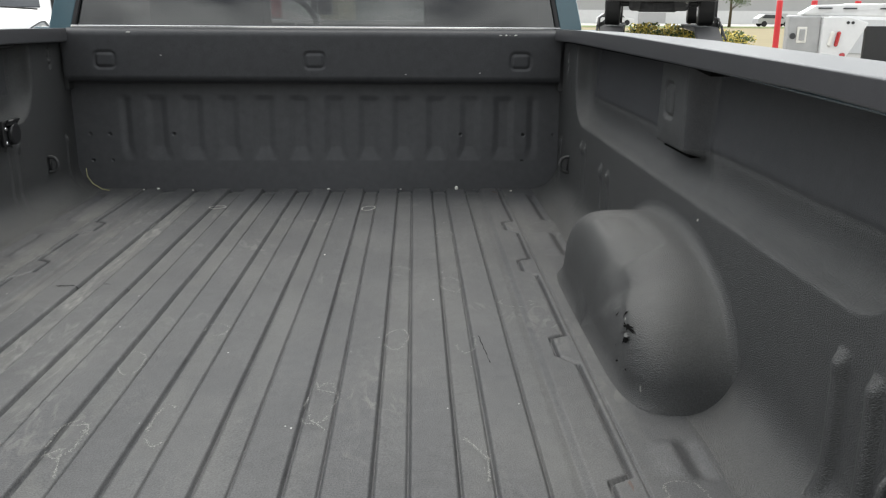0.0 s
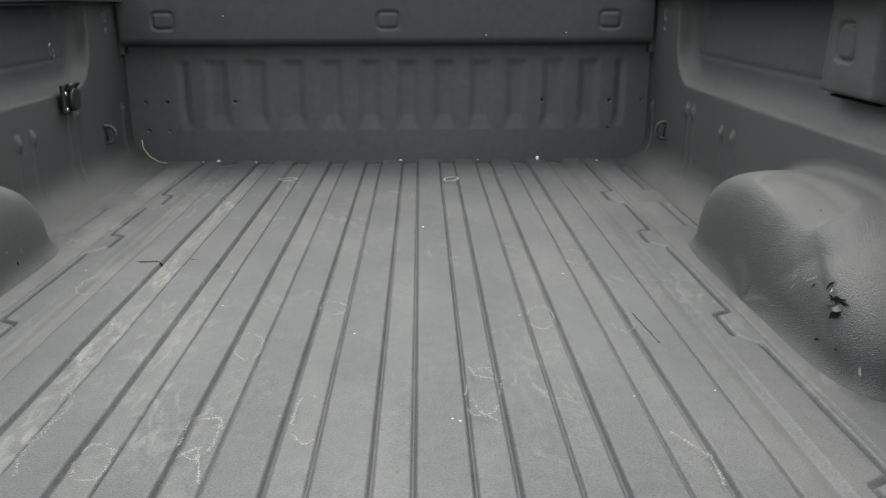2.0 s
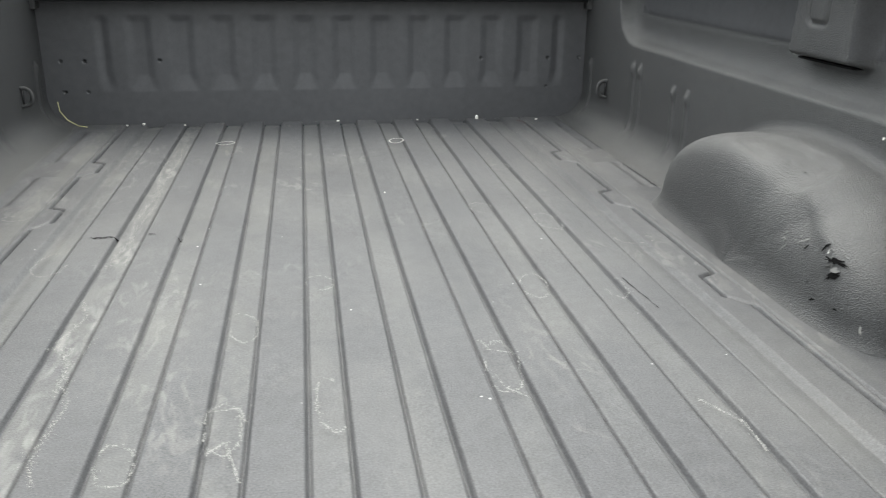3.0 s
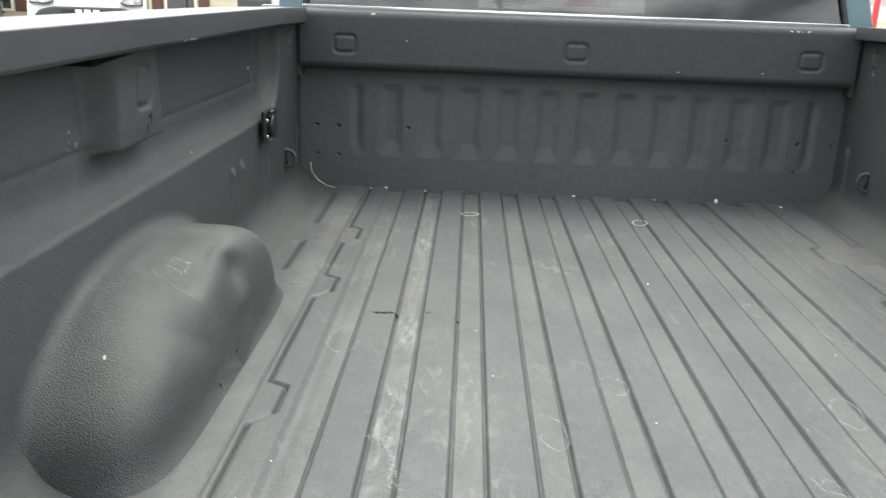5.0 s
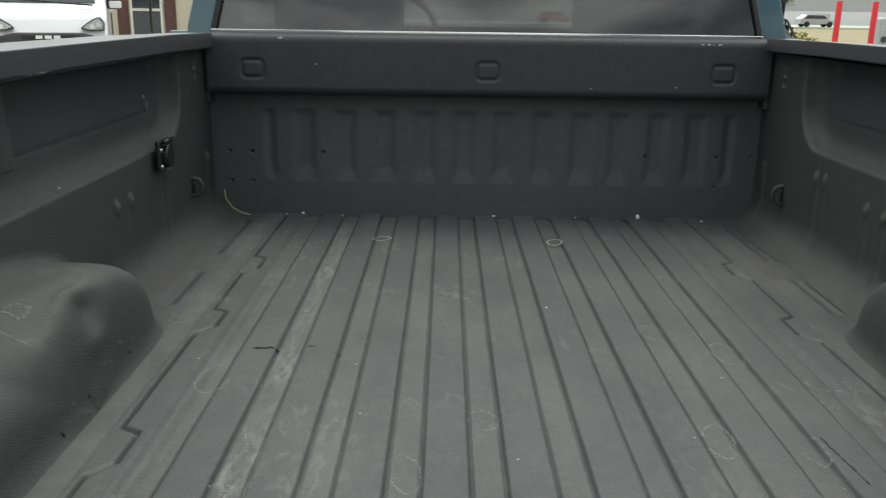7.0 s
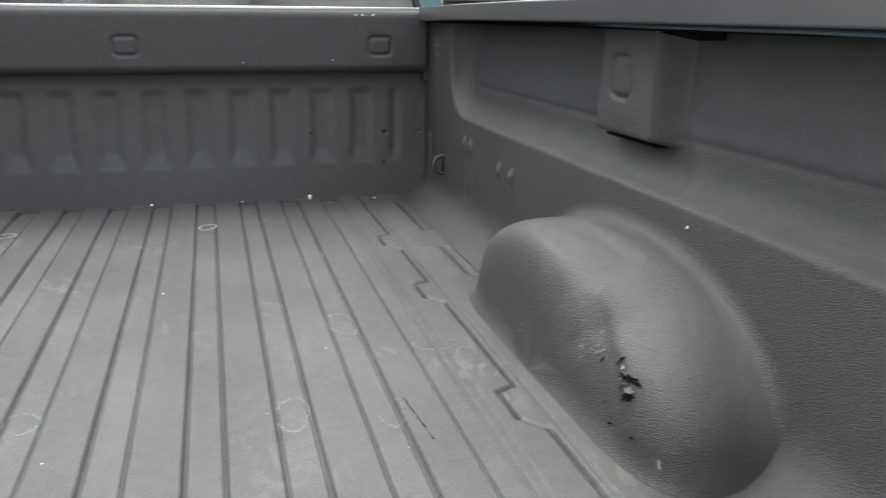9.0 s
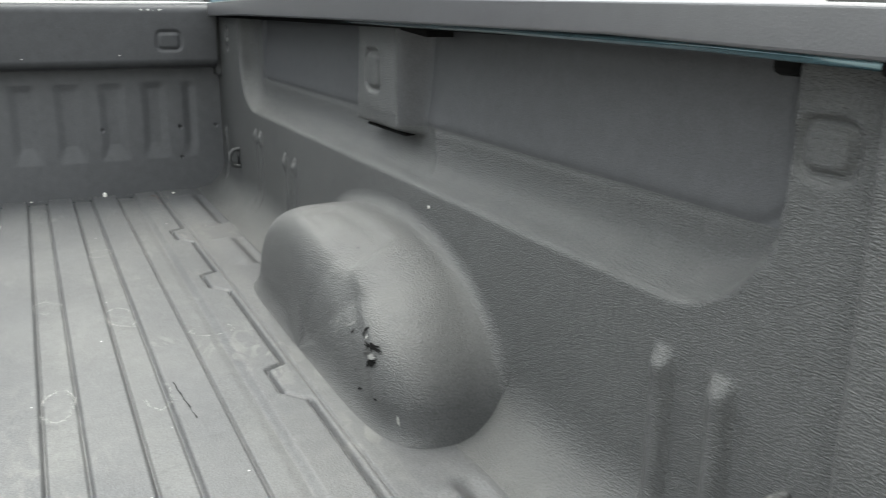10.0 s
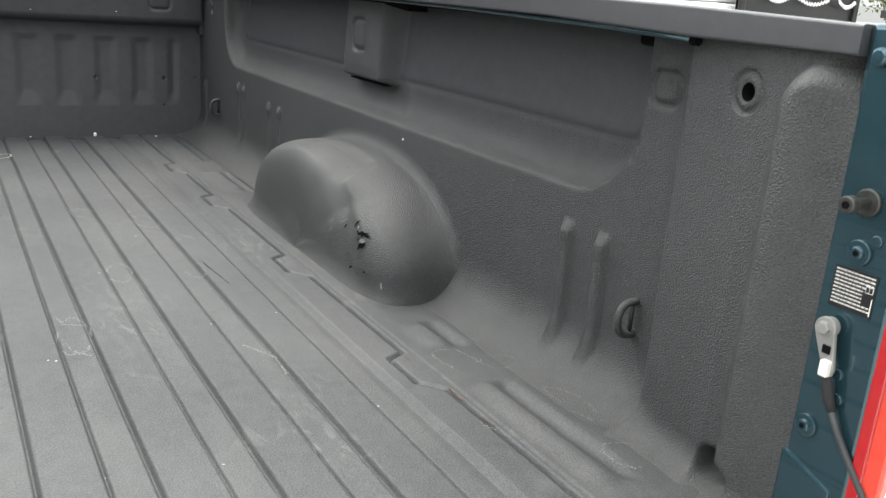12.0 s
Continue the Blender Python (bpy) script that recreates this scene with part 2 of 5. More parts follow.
CONCRETE = mat("concrete_lot", (0.42, 0.41, 0.38), 0.85, var=0.22, scale=0.8, bump=0.5, bump_scale=60)
GRASS = mat("grass", (0.13, 0.16, 0.05), 0.9, var=0.4, scale=1.2, bump=0.8, bump_scale=12)
DRYLAND = mat("tan_pavement", (0.24, 0.2, 0.11), 0.9, var=0.15, scale=0.4)
BOLLARD = mat("red_bollard", (0.6, 0.03, 0.035), 0.45, var=0.12, scale=4.0)
ALU = mat("aluminium_body", (0.42, 0.42, 0.42), 0.42, 0.5, var=0.15, scale=8.0)
RAMP = mat("weathered_black_steel", (0.03, 0.03, 0.032), 0.75, var=0.25, scale=8)
FLOWER = mat("yellow_flower", (0.6, 0.48, 0.1), 0.7, var=0.3, scale=20)
LEAF = mat("leaf", (0.07, 0.11, 0.03), 0.7, var=0.4, scale=8)
BARK = mat("bark", (0.12, 0.09, 0.06), 0.9, var=0.3, scale=12, bump=0.6, bump_scale=40)
SILVER = mat("silver_paint", (0.5, 0.5, 0.51), 0.3, 0.5, var=0.05, coat=0.6)
DARK_PAINT = mat("dark_grey_paint", (0.035, 0.032, 0.034), 0.3, 0.3, var=0.1, coat=0.5)
STRAW = mat("dry_straw", (0.5, 0.47, 0.24), 0.7, var=0.2, scale=40)
PALE = mat("pale_scrape", (0.5, 0.5, 0.47), 0.9, var=0.3, scale=80)
TORN = mat("torn_liner", (0.15, 0.15, 0.145), 0.7, var=0.4, scale=120)
RUST = mat("thin_rust", (0.085, 0.06, 0.052), 0.85, var=0.4, scale=90)
CHALK = mat("chalky_scuff", (0.24, 0.24, 0.225), 0.9, var=0.3, scale=80)

# ---- helpers for shapes ----


def sstep(a, b, x):
    t = np.clip((x - a) / (b - a), 0, 1)
    return t * t * (3 - 2 * t)


def lstep(a, b, x):
    return np.clip((x - a) / (b - a), 0, 1)


def link(name, me, material, parent=None, label="", smooth=True):
    if not me.materials:
        me.materials.append(material)
    if smooth:
        me.polygons.foreach_set("use_smooth", [True] * len(me.polygons))
    ob = new(name, me)
    ob.parent = parent
    if label:
        ob["label"] = label
    return ob


def part(name, bm, material, parent=None, label="", smooth=False):
    """Links a bmesh as one mesh object under a thing or under a part."""
    me = bpy.data.meshes.new(name)
    bmesh.ops.recalc_face_normals(bm, faces=bm.faces)
    bm.to_mesh(me)
    bm.free()
    return link(name, me, material, parent, label, smooth)


def sheet(name, P, material, parent=None, label="", flip=False, closed=False):
    """A smooth pressed sheet from a grid of places (rows, columns, 3)."""
    n, m = P.shape[:2]
    idx = np.arange(n * m).reshape(n, m)
    if closed:
        idx = np.concatenate([idx, idx[:, :1]], 1)
    q = np.stack([idx[:-1, :-1], idx[1:, :-1], idx[1:, 1:], idx[:-1, 1:]], -1).reshape(-1, 4)
    if flip:
        q = q[:, ::-1]
    me = bpy.data.meshes.new(name)
    me.from_pydata(P.reshape(-1, 3).tolist(), [], q.tolist())
    me.update()
    return link(name, me, material, parent, label)


def add_box(bm, x0, x1, y0, y1, z0, z1, bevel=0.0, seg=2, m=None):
    b = bmesh.new()
    bmesh.ops.create_cube(b, size=1)
    bmesh.ops.transform(b, matrix=Matrix.Translation(((x0 + x1) / 2, (y0 + y1) / 2, (z0 + z1) / 2)) @ Matrix.Diagonal((x1 - x0, y1 - y0, z1 - z0, 1)), verts=b.verts)
    if bevel:
        bmesh.ops.bevel(b, geom=b.edges[:], offset=bevel, segments=seg, affect="EDGES", profile=0.5)
    if m is not None:
        bmesh.ops.transform(b, matrix=m, verts=b.verts)
    join(bm, b)
    return bm


def join(bm, b):
    tmp = bpy.data.meshes.new("tmp")
    b.to_mesh(tmp)
    b.free()
    bm.from_mesh(tmp)
    bpy.data.meshes.remove(tmp)


def box(x0, x1, y0, y1, z0, z1, bevel=0.0, seg=2, m=None):
    return add_box(bmesh.new(), x0, x1, y0, y1, z0, z1, bevel, seg, m)


def add_cyl(bm, r, depth, m, seg=24, r2=None, bevel=0.0):
    b = bmesh.new()
    bmesh.ops.create_cone(b, cap_ends=True, segments=seg, radius1=r, radius2=r if r2 is None else r2, depth=depth)
    if bevel:
        es = [e for e in b.edges if len(e.link_faces) == 2 and any(len(f.verts) > 4 for f in e.link_faces)]
        bmesh.ops.bevel(b, geom=es, offset=bevel, segments=2, affect="EDGES", profile=0.5)
    bmesh.ops.transform(b, matrix=m, verts=b.verts)
    join(bm, b)
    return bm


def cyl(r, depth, m, seg=24, r2=None, bevel=0.0):
    return add_cyl(bmesh.new(), r, depth, m, seg, r2, bevel)


def add_tube(bm, pts, r, seg=10):
    """A round bar along points."""
    pts = [Vector(p) for p in pts]
    rings = []
    side = None
    for i, p in enumerate(pts):
        d = (pts[min(i + 1, len(pts) - 1)] - pts[max(i - 1, 0)]).normalized()
        if side is None:
            side = d.orthogonal().normalized()
        side = (side - d * side.dot(d)).normalized()
        up = d.cross(side)
        rr = r[i] if isinstance(r, (list, tuple)) else r
        rings.append([bm.verts.new(p + side * math.cos(a) * rr + up * math.sin(a) * rr) for a in [2 * math.pi * k / seg for k in range(seg)]])
    for a, b in zip(rings, rings[1:]):
        for k in range(seg):
            bm.faces.new((a[k], a[(k + 1) % seg], b[(k + 1) % seg], b[k]))
    bm.faces.new(rings[0][::-1])
    bm.faces.new(rings[-1])
    return bm


def tube(pts, r, seg=10):
    return add_tube(bmesh.new(), pts, r, seg)


def prism(outline, axis, a, b, bevel=0.0):
    """A flat outline pushed from a to b along an axis (x, y or z)."""
    bm = bmesh.new()
    put = {"x": lambda u, v, w: (w, u, v), "y": lambda u, v, w: (u, w, v), "z": lambda u, v, w: (u, v, w)}[axis]
    lo = [bm.verts.new(put(u, v, a)) for u, v in outline]
    hi = [bm.verts.new(put(u, v, b)) for u, v in outline]
    bm.faces.new(lo[::-1])
    bm.faces.new(hi)
    n = len(outline)
    for i in range(n):
        bm.faces.new((lo[i], lo[(i + 1) % n], hi[(i + 1) % n], hi[i]))
    bmesh.ops.recalc_face_normals(bm, faces=bm.faces)
    if bevel:
        bmesh.ops.bevel(bm, geom=bm.edges[:], offset=bevel, segments=2, affect="EDGES", profile=0.5)
    return bm


def rrect(u, v, cu, cv, hu, hv, r):
    """Signed distance to a rounded rectangle, negative inside."""
    qu, qv = np.abs(u - cu) - (hu - r), np.abs(v - cv) - (hv - r)
    return np.hypot(np.maximum(qu, 0), np.maximum(qv, 0)) + np.minimum(np.maximum(qu, qv), 0) - r


def seg_dist(x, y, ax, ay, bx, by):
    dx, dy = bx - ax, by - ay
    t = np.clip(((x - ax) * dx + (y - ay) * dy) / (dx * dx + dy * dy), 0, 1)
    return np.hypot(x - ax - t * dx, y - ay - t * dy)


def lines_of(lo, hi, step, fine=()):
    """Grid lines with finer steps in the given stretches (from, to, step)."""
    v, out = lo, [lo]
    while v < hi - 1e-6:
        s = step
        for a, b, f in fine:
            if a <= v < b:
                s = min(s, f)
            elif a > v:
                s = min(s, max(a - v, 1e-3))
        v = min(v + s, hi)
        out.append(v)
    return np.array(out)


GROUND = -0.93
WALL, FRONT = 0.825, 2.505
RIB, RIB0 = 0.1165, 0.0037
SEAM, MID = 0.609, 0.0075

# ---- the pickup truck ----
truck = tagged(new("pickup_truck"), "teal pickup truck with a long dark grey lined cargo bed", "pickup truck")


JOGS = (2.02, 1.622, 1.092, 0.572)


def floor_height(x, y):
    c = RIB0 + RIB * np.round((x - RIB0) / RIB)
    k = np.abs(x - c)
    ax = np.abs(x - MID)
    # both flanks of a rib are steep, with a crease at the foot; the outermost ones are soft
    steep = -0.0052 * (0.6 * lstep(0.0302, 0.0332, k) + 0.4 * sstep(0.028, 0.035, k)) - 0.0055 * np.exp(-(((k - 0.0352) / 0.0021) ** 2))
    soft = -0.0075 * sstep(0.022, 0.038, k)
    far = sstep(0.525, 0.545, ax)
    z = (steep * (1 - far) + soft * far) * sstep(0.592, 0.578, ax)
    # at the front end the valleys dip, so that the ribs end in a wave
    z = z - 0.006 * sstep(2.44, 2.495, y) * sstep(0.027, 0.036, k) * sstep(0.585, 0.575, ax)
    # the spray never lies quite even
    z = z + 0.0004 * np.sin(23 * x + 5 * y) * np.sin(17 * y + 3) + 0.0003 * np.sin(61 * x - 9 * y)
    d = np.full_like(x, 9.0)
    y_prev = 2.5
    for ys in JOGS:
        jog = ((SEAM, y_prev, SEAM, ys), (SEAM, ys, SEAM - 0.0295, ys - 0.016), (SEAM - 0.0295, ys - 0.016, SEAM - 0.0295, ys - 0.1))
        for seg in jog:
            d = np.minimum(d, seg_dist(ax, y, *seg))
        y_prev = ys - 0.142
    d = np.minimum(d, seg_dist(ax, y, SEAM, y_prev, SEAM, 0.0))
    z = z - 0.011 * np.exp(-((d / 0.003) ** 2))
    # the way back out is only a soft step
    for ys in JOGS:
        z = z - 0.003 * np.exp(-((seg_dist(ax, y, SEAM - 0.0295, ys - 0.1, SEAM, ys - 0.14) / 0.005) ** 2))
    z = z - 0.0045 * np.exp(-(((ax - SEAM - 0.0145) / 0.0019) ** 2))
    # pressed pads beside the seam rise gently, then drop outboard
    for y0, y1, xi, xa, xb in ((0.14, 0.44, 0.632, 0.668, 0.696), (0.55, 0.675, 0.64, 0.684, 0.711), (1.63, 1.885, 0.64, 0.690, 0.717), (2.02, 2.41, 0.64, 0.690, 0.716)):
        across = 0.007 * sstep(xi, xa, ax) * lstep(xb, xa, ax) - 0.009 * sstep(xa, xb, ax) * sstep(xb + 0.022, xb, ax)
        z = z + across * sstep(y0, y0 + 0.035, y) * sstep(y1, y1 - 0.025, y)
    return z


def bed_floor():
    xs = lines_of(-0.80, 0.80, 0.005, [(-0.64, 0.645, 0.0016)])
    ys = lines_of(0.0, FRONT, 0.012, [(a - 0.15, a + 0.02, 0.004) for a in JOGS[::-1]])
    X, Y = np.meshgrid(xs, ys)
    return sheet("bed_floor", np.stack([X, Y, floor_height(X, Y)], -1), LINER_FLOOR, truck, "ribbed steel bed floor in worn scuffed liner", flip=True)


def groove(u, v, cu, cv, hu, hv, r, w=0.0045):
    return np.exp(-((rrect(u, v, cu, cv, hu, hv, r) / w) ** 2))


def side_depth(y, z, side):
    """How far outboard the pressed side panel lies."""
    x = np.full_like(y, WALL)
    # the recess: a rounded lip, a shelf that steepens towards the back, then the flat upper panel
    lip = -rrect(y, z, (0.345 + 2.215) / 2, 1.275, (2.215 - 0.345) / 2, 1.0, 0.13)
    back = -rrect(y, z, (0.368 + 2.16) / 2, 1.352, (2.16 - 0.368) / 2, 1.0, 0.055)
    t = np.where(back > 0, 1.0, np.clip((lip + 0.006) / np.maximum(lip + 0.006 - back, 1e-5), 0, 1))
    t = np.where(lip < -0.006, 0.0, t)
    x = x + 0.048 * (1 - (1 - t) ** 3.2) * sstep(-0.03, 0.2, t) + 0.0025 * np.exp(-((back / 0.005) ** 2)) * sstep(0.0, 0.02, lip)
    # above the shelf the panel leans outwards
    x = x + 0.014 * lstep(0.36, 0.513, z) * sstep(0.0, 0.03, back)
    # stake pocket
    edge = y + 0.14 * np.maximum(z - 0.36, 0)
    m = lstep(1.332, 1.320, edge) * sstep(1.108, 1.14, y) * (0.35 * sstep(0.326, 0.352, z) + 0.65 * lstep(0.336, 0.345, z))
    bulge = 0.004 * sstep(1.1, 1.19, y) * sstep(1.33, 1.25, y) * sstep(0.34, 0.38, z)
    x = x * (1 - m) + (WALL + 0.006 - bulge) * m
    # flare where the pocket runs into the shelf
    x = x - 0.004 * np.exp(-(((y - 1.065 - 0.5 * (z - 0.33)) / 0.022) ** 2)) * sstep(0.27, 0.30, z) * sstep(0.40, 0.33, z)
    for yc, zc, hy, hz in ((1.237, 0.434, 0.03, 0.031), (0.309, 0.437, 0.025, 0.02), (2.36, 0.462, 0.011, 0.015), (2.36, 0.425, 0.005, 0.006)):
        x = x + 0.0075 * groove(y, z, yc, zc, hy, hz, min(0.014, hy * 0.9))
    # upright beads with a slanted bright tip; those towards the front are flatter
    for yc, zt, hb, ht in ((0.462, 0.217, 0.011, 0.013), (0.384, 0.217, 0.011, 0.013), (1.795, 0.2, 0.004, 0.010), (1.715, 0.2, 0.004, 0.010), (2.07, 0.222, 0.003, 0.009), (2.02, 0.222, 0.003, 0.009), (2.43, 0.19, 0.006, 0.010)):
        wide = np.sqrt(np.maximum(1 - ((y - yc) / 0.014) ** 2, 0))
        tall = hb + (ht - hb) * sstep(zt - 0.035, zt - 0.012, z)
        x = x - tall * wide * lstep(zt + 0.011, zt - 0.007, z) * sstep(0.012, 0.07, z)
    # rear post
    x = x - 0.03 * sstep(0.258, 0.24, y) - 0.018 * lstep(0.24, 0.12, y)
    # tall rounded column beside the tailgate opening
    col = -rrect(y, z, 0.038, 0.0, 0.054, 0.497, 0.05)
    x = x - 0.03 * np.sin(math.pi / 2 * np.clip(col / 0.026, 0, 1)) ** 0.9 + 0.03 * sstep(0.06, 0.004, y)
    hd = np.hypot(y - 0.143, z - 0.455)
    x = x + 0.035 * sstep(0.0255, 0.02, hd)
    if side < 0:
        hl = rrect(y, z, 2.085, 0.375, 0.014, 0.024, 0.012)
        x = x + 0.004 * np.exp(-((hl / 0.003) ** 2))
    R = 0.088 - 0.05 * sstep(0.3, 0.2, y)
    zz = np.clip(z, 0, R)
    x = x - (R - np.sqrt(R * R - (R - zz) ** 2))
    # rough open pocket at the foot of the post
    return x + 0.035 * sstep(0.006, -0.006, rrect(y, z, 0.088, 0.022, 0.03, 0.02, 0.014))


def bed_side(side):
    ys = lines_of(0.006, FRONT, 0.01, [(0.006, 0.34, 0.003), (0.365, 0.48, 0.0028), (1.0, 1.34, 0.004), (1.685, 1.79, 0.003), (1.94, 2.0, 0.003), (2.0, 2.085, 0.003), (2.2, 2.45, 0.004)])
    zs = np.concatenate([0.088 * (1 - np.cos(np.linspace(0, math.pi / 2, 22)))[:-1], lines_of(0.088, 0.513, 0.0035, [(0.43, 0.496, 0.002)])])
    Y, Z = np.meshgrid(ys, zs)
    X = side_depth(Y, Z, side)
    ob = sheet("bed_side_panel", np.stack([side * X, Y, Z], -1), LINER, truck, "pressed bed side panel in dark liner", flip=side < 0)
    # under the rail the spray lies thinner and smoother
    ob.data.materials.append(LINER_THIN)
    yc, zc = (Y[1:, 1:] + Y[:-1, :-1]) / 2, (Z[1:, 1:] + Z[:-1, :-1]) / 2
    thin = (zc > 0.353) & (yc > 0.372) & (yc < 2.155) & ~((yc > 1.138) & (yc < 1.335))
    ob.data.polygons.foreach_set("material_index", thin.ravel().astype(np.int32))
    return ob


def wheel_house(side):
    """Rounded wheel housing with a flange against the side panel."""
    yc, a, b, D = 1.14, 0.39, 0.216 if side > 0 else 0.207, 0.158
    phi = np.concatenate([np.linspace(0, math.pi / 2, 60), np.full(12, math.pi / 2)])
    ext = np.concatenate([np.zeros(60), np.linspace(0.015, 0.22, 12)])
    th = np.linspace(0, math.pi, 140)
    PH, TH = np.meshgrid(phi, th, indexing="ij")
    EX = np.meshgrid(ext, th, indexing="ij")[0]
    c, s = np.cos(TH), np.sin(TH)
    p = 2.25 + 0.15 * sstep(-0.3, 0.5, c)
    ce = np.sign(c) * np.abs(c) ** (2 / p)
    se = np.abs(s) ** (2 / p)
    q = 3.2 + 3.0 * sstep(-0.3, 0.35, ce) + 2.6 * sstep(-0.6, -0.97, ce)
    rho = np.sin(PH) ** (2 / q)
    g = np.abs(np.cos(PH)) ** (2 / q)
    Y = yc + a * ce * (rho + EX * 0.55)
    Z = b * (1 - 0.05 * sstep(0.0, 0.8, ce)) * se * (rho + EX)
    dep = D * g
    # the flange runs out softly on the side panel
    run = 0.004 * (1 - EX / 0.22) ** 2 - 0.0015
    body = np.where(EX > 0, -0.4 * EX, dep)
    dep = 0.5 * (body + run + np.sqrt((body - run) ** 2 + 0.022 ** 2 * (1 - EX / 0.22) ** 4))
    # the rear half swells past a crease, beside which the inner face is knocked in
    line = np.interp(Z, (0.0, 0.065, 0.11, 0.148, 0.185, 0.22), (0.853, 0.865, 0.888, 0.955, 1.04, 1.12))
    zone = sstep(0.0, 0.4, g) * sstep(0.205, 0.12, Z) * sstep(0.0, 0.05, Z) * (1.0 if side > 0 else 0.15)
    dep = dep + 0.007 * sstep(line + 0.03, line - 0.035, Y) * sstep(line - 0.3, line - 0.07, Y) * zone
    dep = dep - 0.002 * np.exp(-(((Y - line - 0.05) / 0.045) ** 2)) * zone * sstep(0.03, 0.09, Z)
    # pad pressed into the top
    top = sstep(0.12, 0.18, Z)
    if side > 0:
        Z = Z - 0.009 * sstep(0.012, -0.014, rrect(Y, dep, 1.12, 0.094, 0.125, 0.034, 0.028)) * top
    else:
        # pressed pad with dents knocked into it and into the edge beside it
        Z = Z - 0.009 * sstep(0.014, -0.014, rrect(Y, dep, 1.135, 0.085, 0.112, 0.043, 0.03)) * top
        Z = Z - 0.009 * np.exp(-(((Y - 1.06) / 0.045) ** 2) - ((dep - 0.112) / 0.026) ** 2) * top
        Z = Z + 0.006 * np.exp(-(((Y - 1.15) / 0.035) ** 2) - ((dep - 0.128) / 0.012) ** 2) * top
        dep = dep - 0.015 * np.exp(-(((Y - 1.19) / 0.036) ** 2) - ((Z - 0.152) / 0.03) ** 2) * sstep(0.07, 0.12, dep)
        dep = dep + 0.004 * np.exp(-(((Y - 1.195) / 0.04) ** 2) - ((Z - 0.1) / 0.018) ** 2) * sstep(0.07, 0.12, dep)
    # cove at the foot
    f = np.clip((0.042 - Z) / 0.042, 0, 1) ** 2.2 * (EX == 0)
    dep = dep + 0.011 * f * sstep(0.0, 0.05, dep)
    Y = Y + 0.022 * f * ce * rho * (0.25 + 0.75 * sstep(-0.6, 0.2, ce))
    X = WALL - dep
    return sheet("wheel_house", np.stack([side * X, Y, Z], -1), LINER, truck, "rounded wheel housing in dark liner", flip=side > 0)


def bulkhead():
    xs = lines_of(-0.83, 0.83, 0.004)
    zs = np.linspace(-0.012, 0.37, 130)
    X, Z = np.meshgrid(xs, zs)
    U = np.where(X < 0.057, (X - 0.057) * 0.957, X - 0.057)
    k = np.abs((U + 0.1153 / 2) % 0.1153 - 0.1153 / 2)
    land = 0.0255 + 0.012 * lstep(0.15, 0.10, Z) + 0.004 * lstep(0.29, 0.32, Z)
    rec = (0.5 * lstep(land + 0.011, land - 0.011, k) + 0.5 * sstep(land + 0.013, land - 0.013, k)) * lstep(0.098, 0.147, Z) * lstep(0.322, 0.303, Z) * sstep(0.70, 0.675, np.abs(U))
    Y = FRONT + 0.0075 * rec
    holes = ((-0.774, 0.189), (-0.707, 0.189), (-0.773, 0.099), (-0.706, 0.099), (-0.493, 0.19), (0.486, 0.189), (0.703, 0.189), (0.702, 0.099), (0.806, 0.19))
    for hx, hz in holes:
        Y = Y + 0.02 * sstep(0.0042, 0.003, np.hypot(X - hx, Z - hz))
    return sheet("bulkhead", np.stack([X, Y, Z], -1), LINER_BULKHEAD, truck, "corrugated front bulkhead in dark liner", flip=True)


def header_beam():
    prof = [(2.512, 0.362), (2.49, 0.362), (2.47, 0.364), (2.455, 0.369), (2.447, 0.376), (2.442, 0.386)]
    prof += [(2.442 - 0.004 * (z - 0.386) / 0.13, z) for z in np.linspace(0.391, 0.516, 44)]
    prof += [(2.4385, 0.522), (2.441, 0.529), (2.447, 0.535), (2.456, 0.538), (2.50, 0.5395), (2.575, 0.54)]
    prof = np.array(prof)
    xs = lines_of(-0.812, 0.812, 0.01, [(a - 0.05, a + 0.05, 0.003) for a in (-0.68, 0.0, 0.68)])
    P = np.zeros((len(prof), len(xs), 3))
    P[..., 0] = xs[None, :]
    P[..., 1] = prof[:, :1]
    P[..., 2] = prof[:, 1:]
    for cx in (-0.68, 0.0, 0.68):
        sd = rrect(P[..., 0], P[..., 2], cx, 0.44, 0.031, 0.024, 0.013)
        P[..., 1] += 0.005 * np.exp(-((sd / 0.005) ** 2)) * (P[..., 2] > 0.39)
    ob = sheet("header_beam", P, LINER_THIN, truck, "front header beam with three stamped pads", flip=True)
    for s in (-1, 1):
        part("end_cap", prism([(2.512, 0.362), (2.47, 0.364), (2.447, 0.376), (2.442, 0.386), (2.4385, 0.522), (2.447, 0.535), (2.575, 0.54)], "x", s * 0.8115, s * 0.8125), LINER, ob)
    return ob


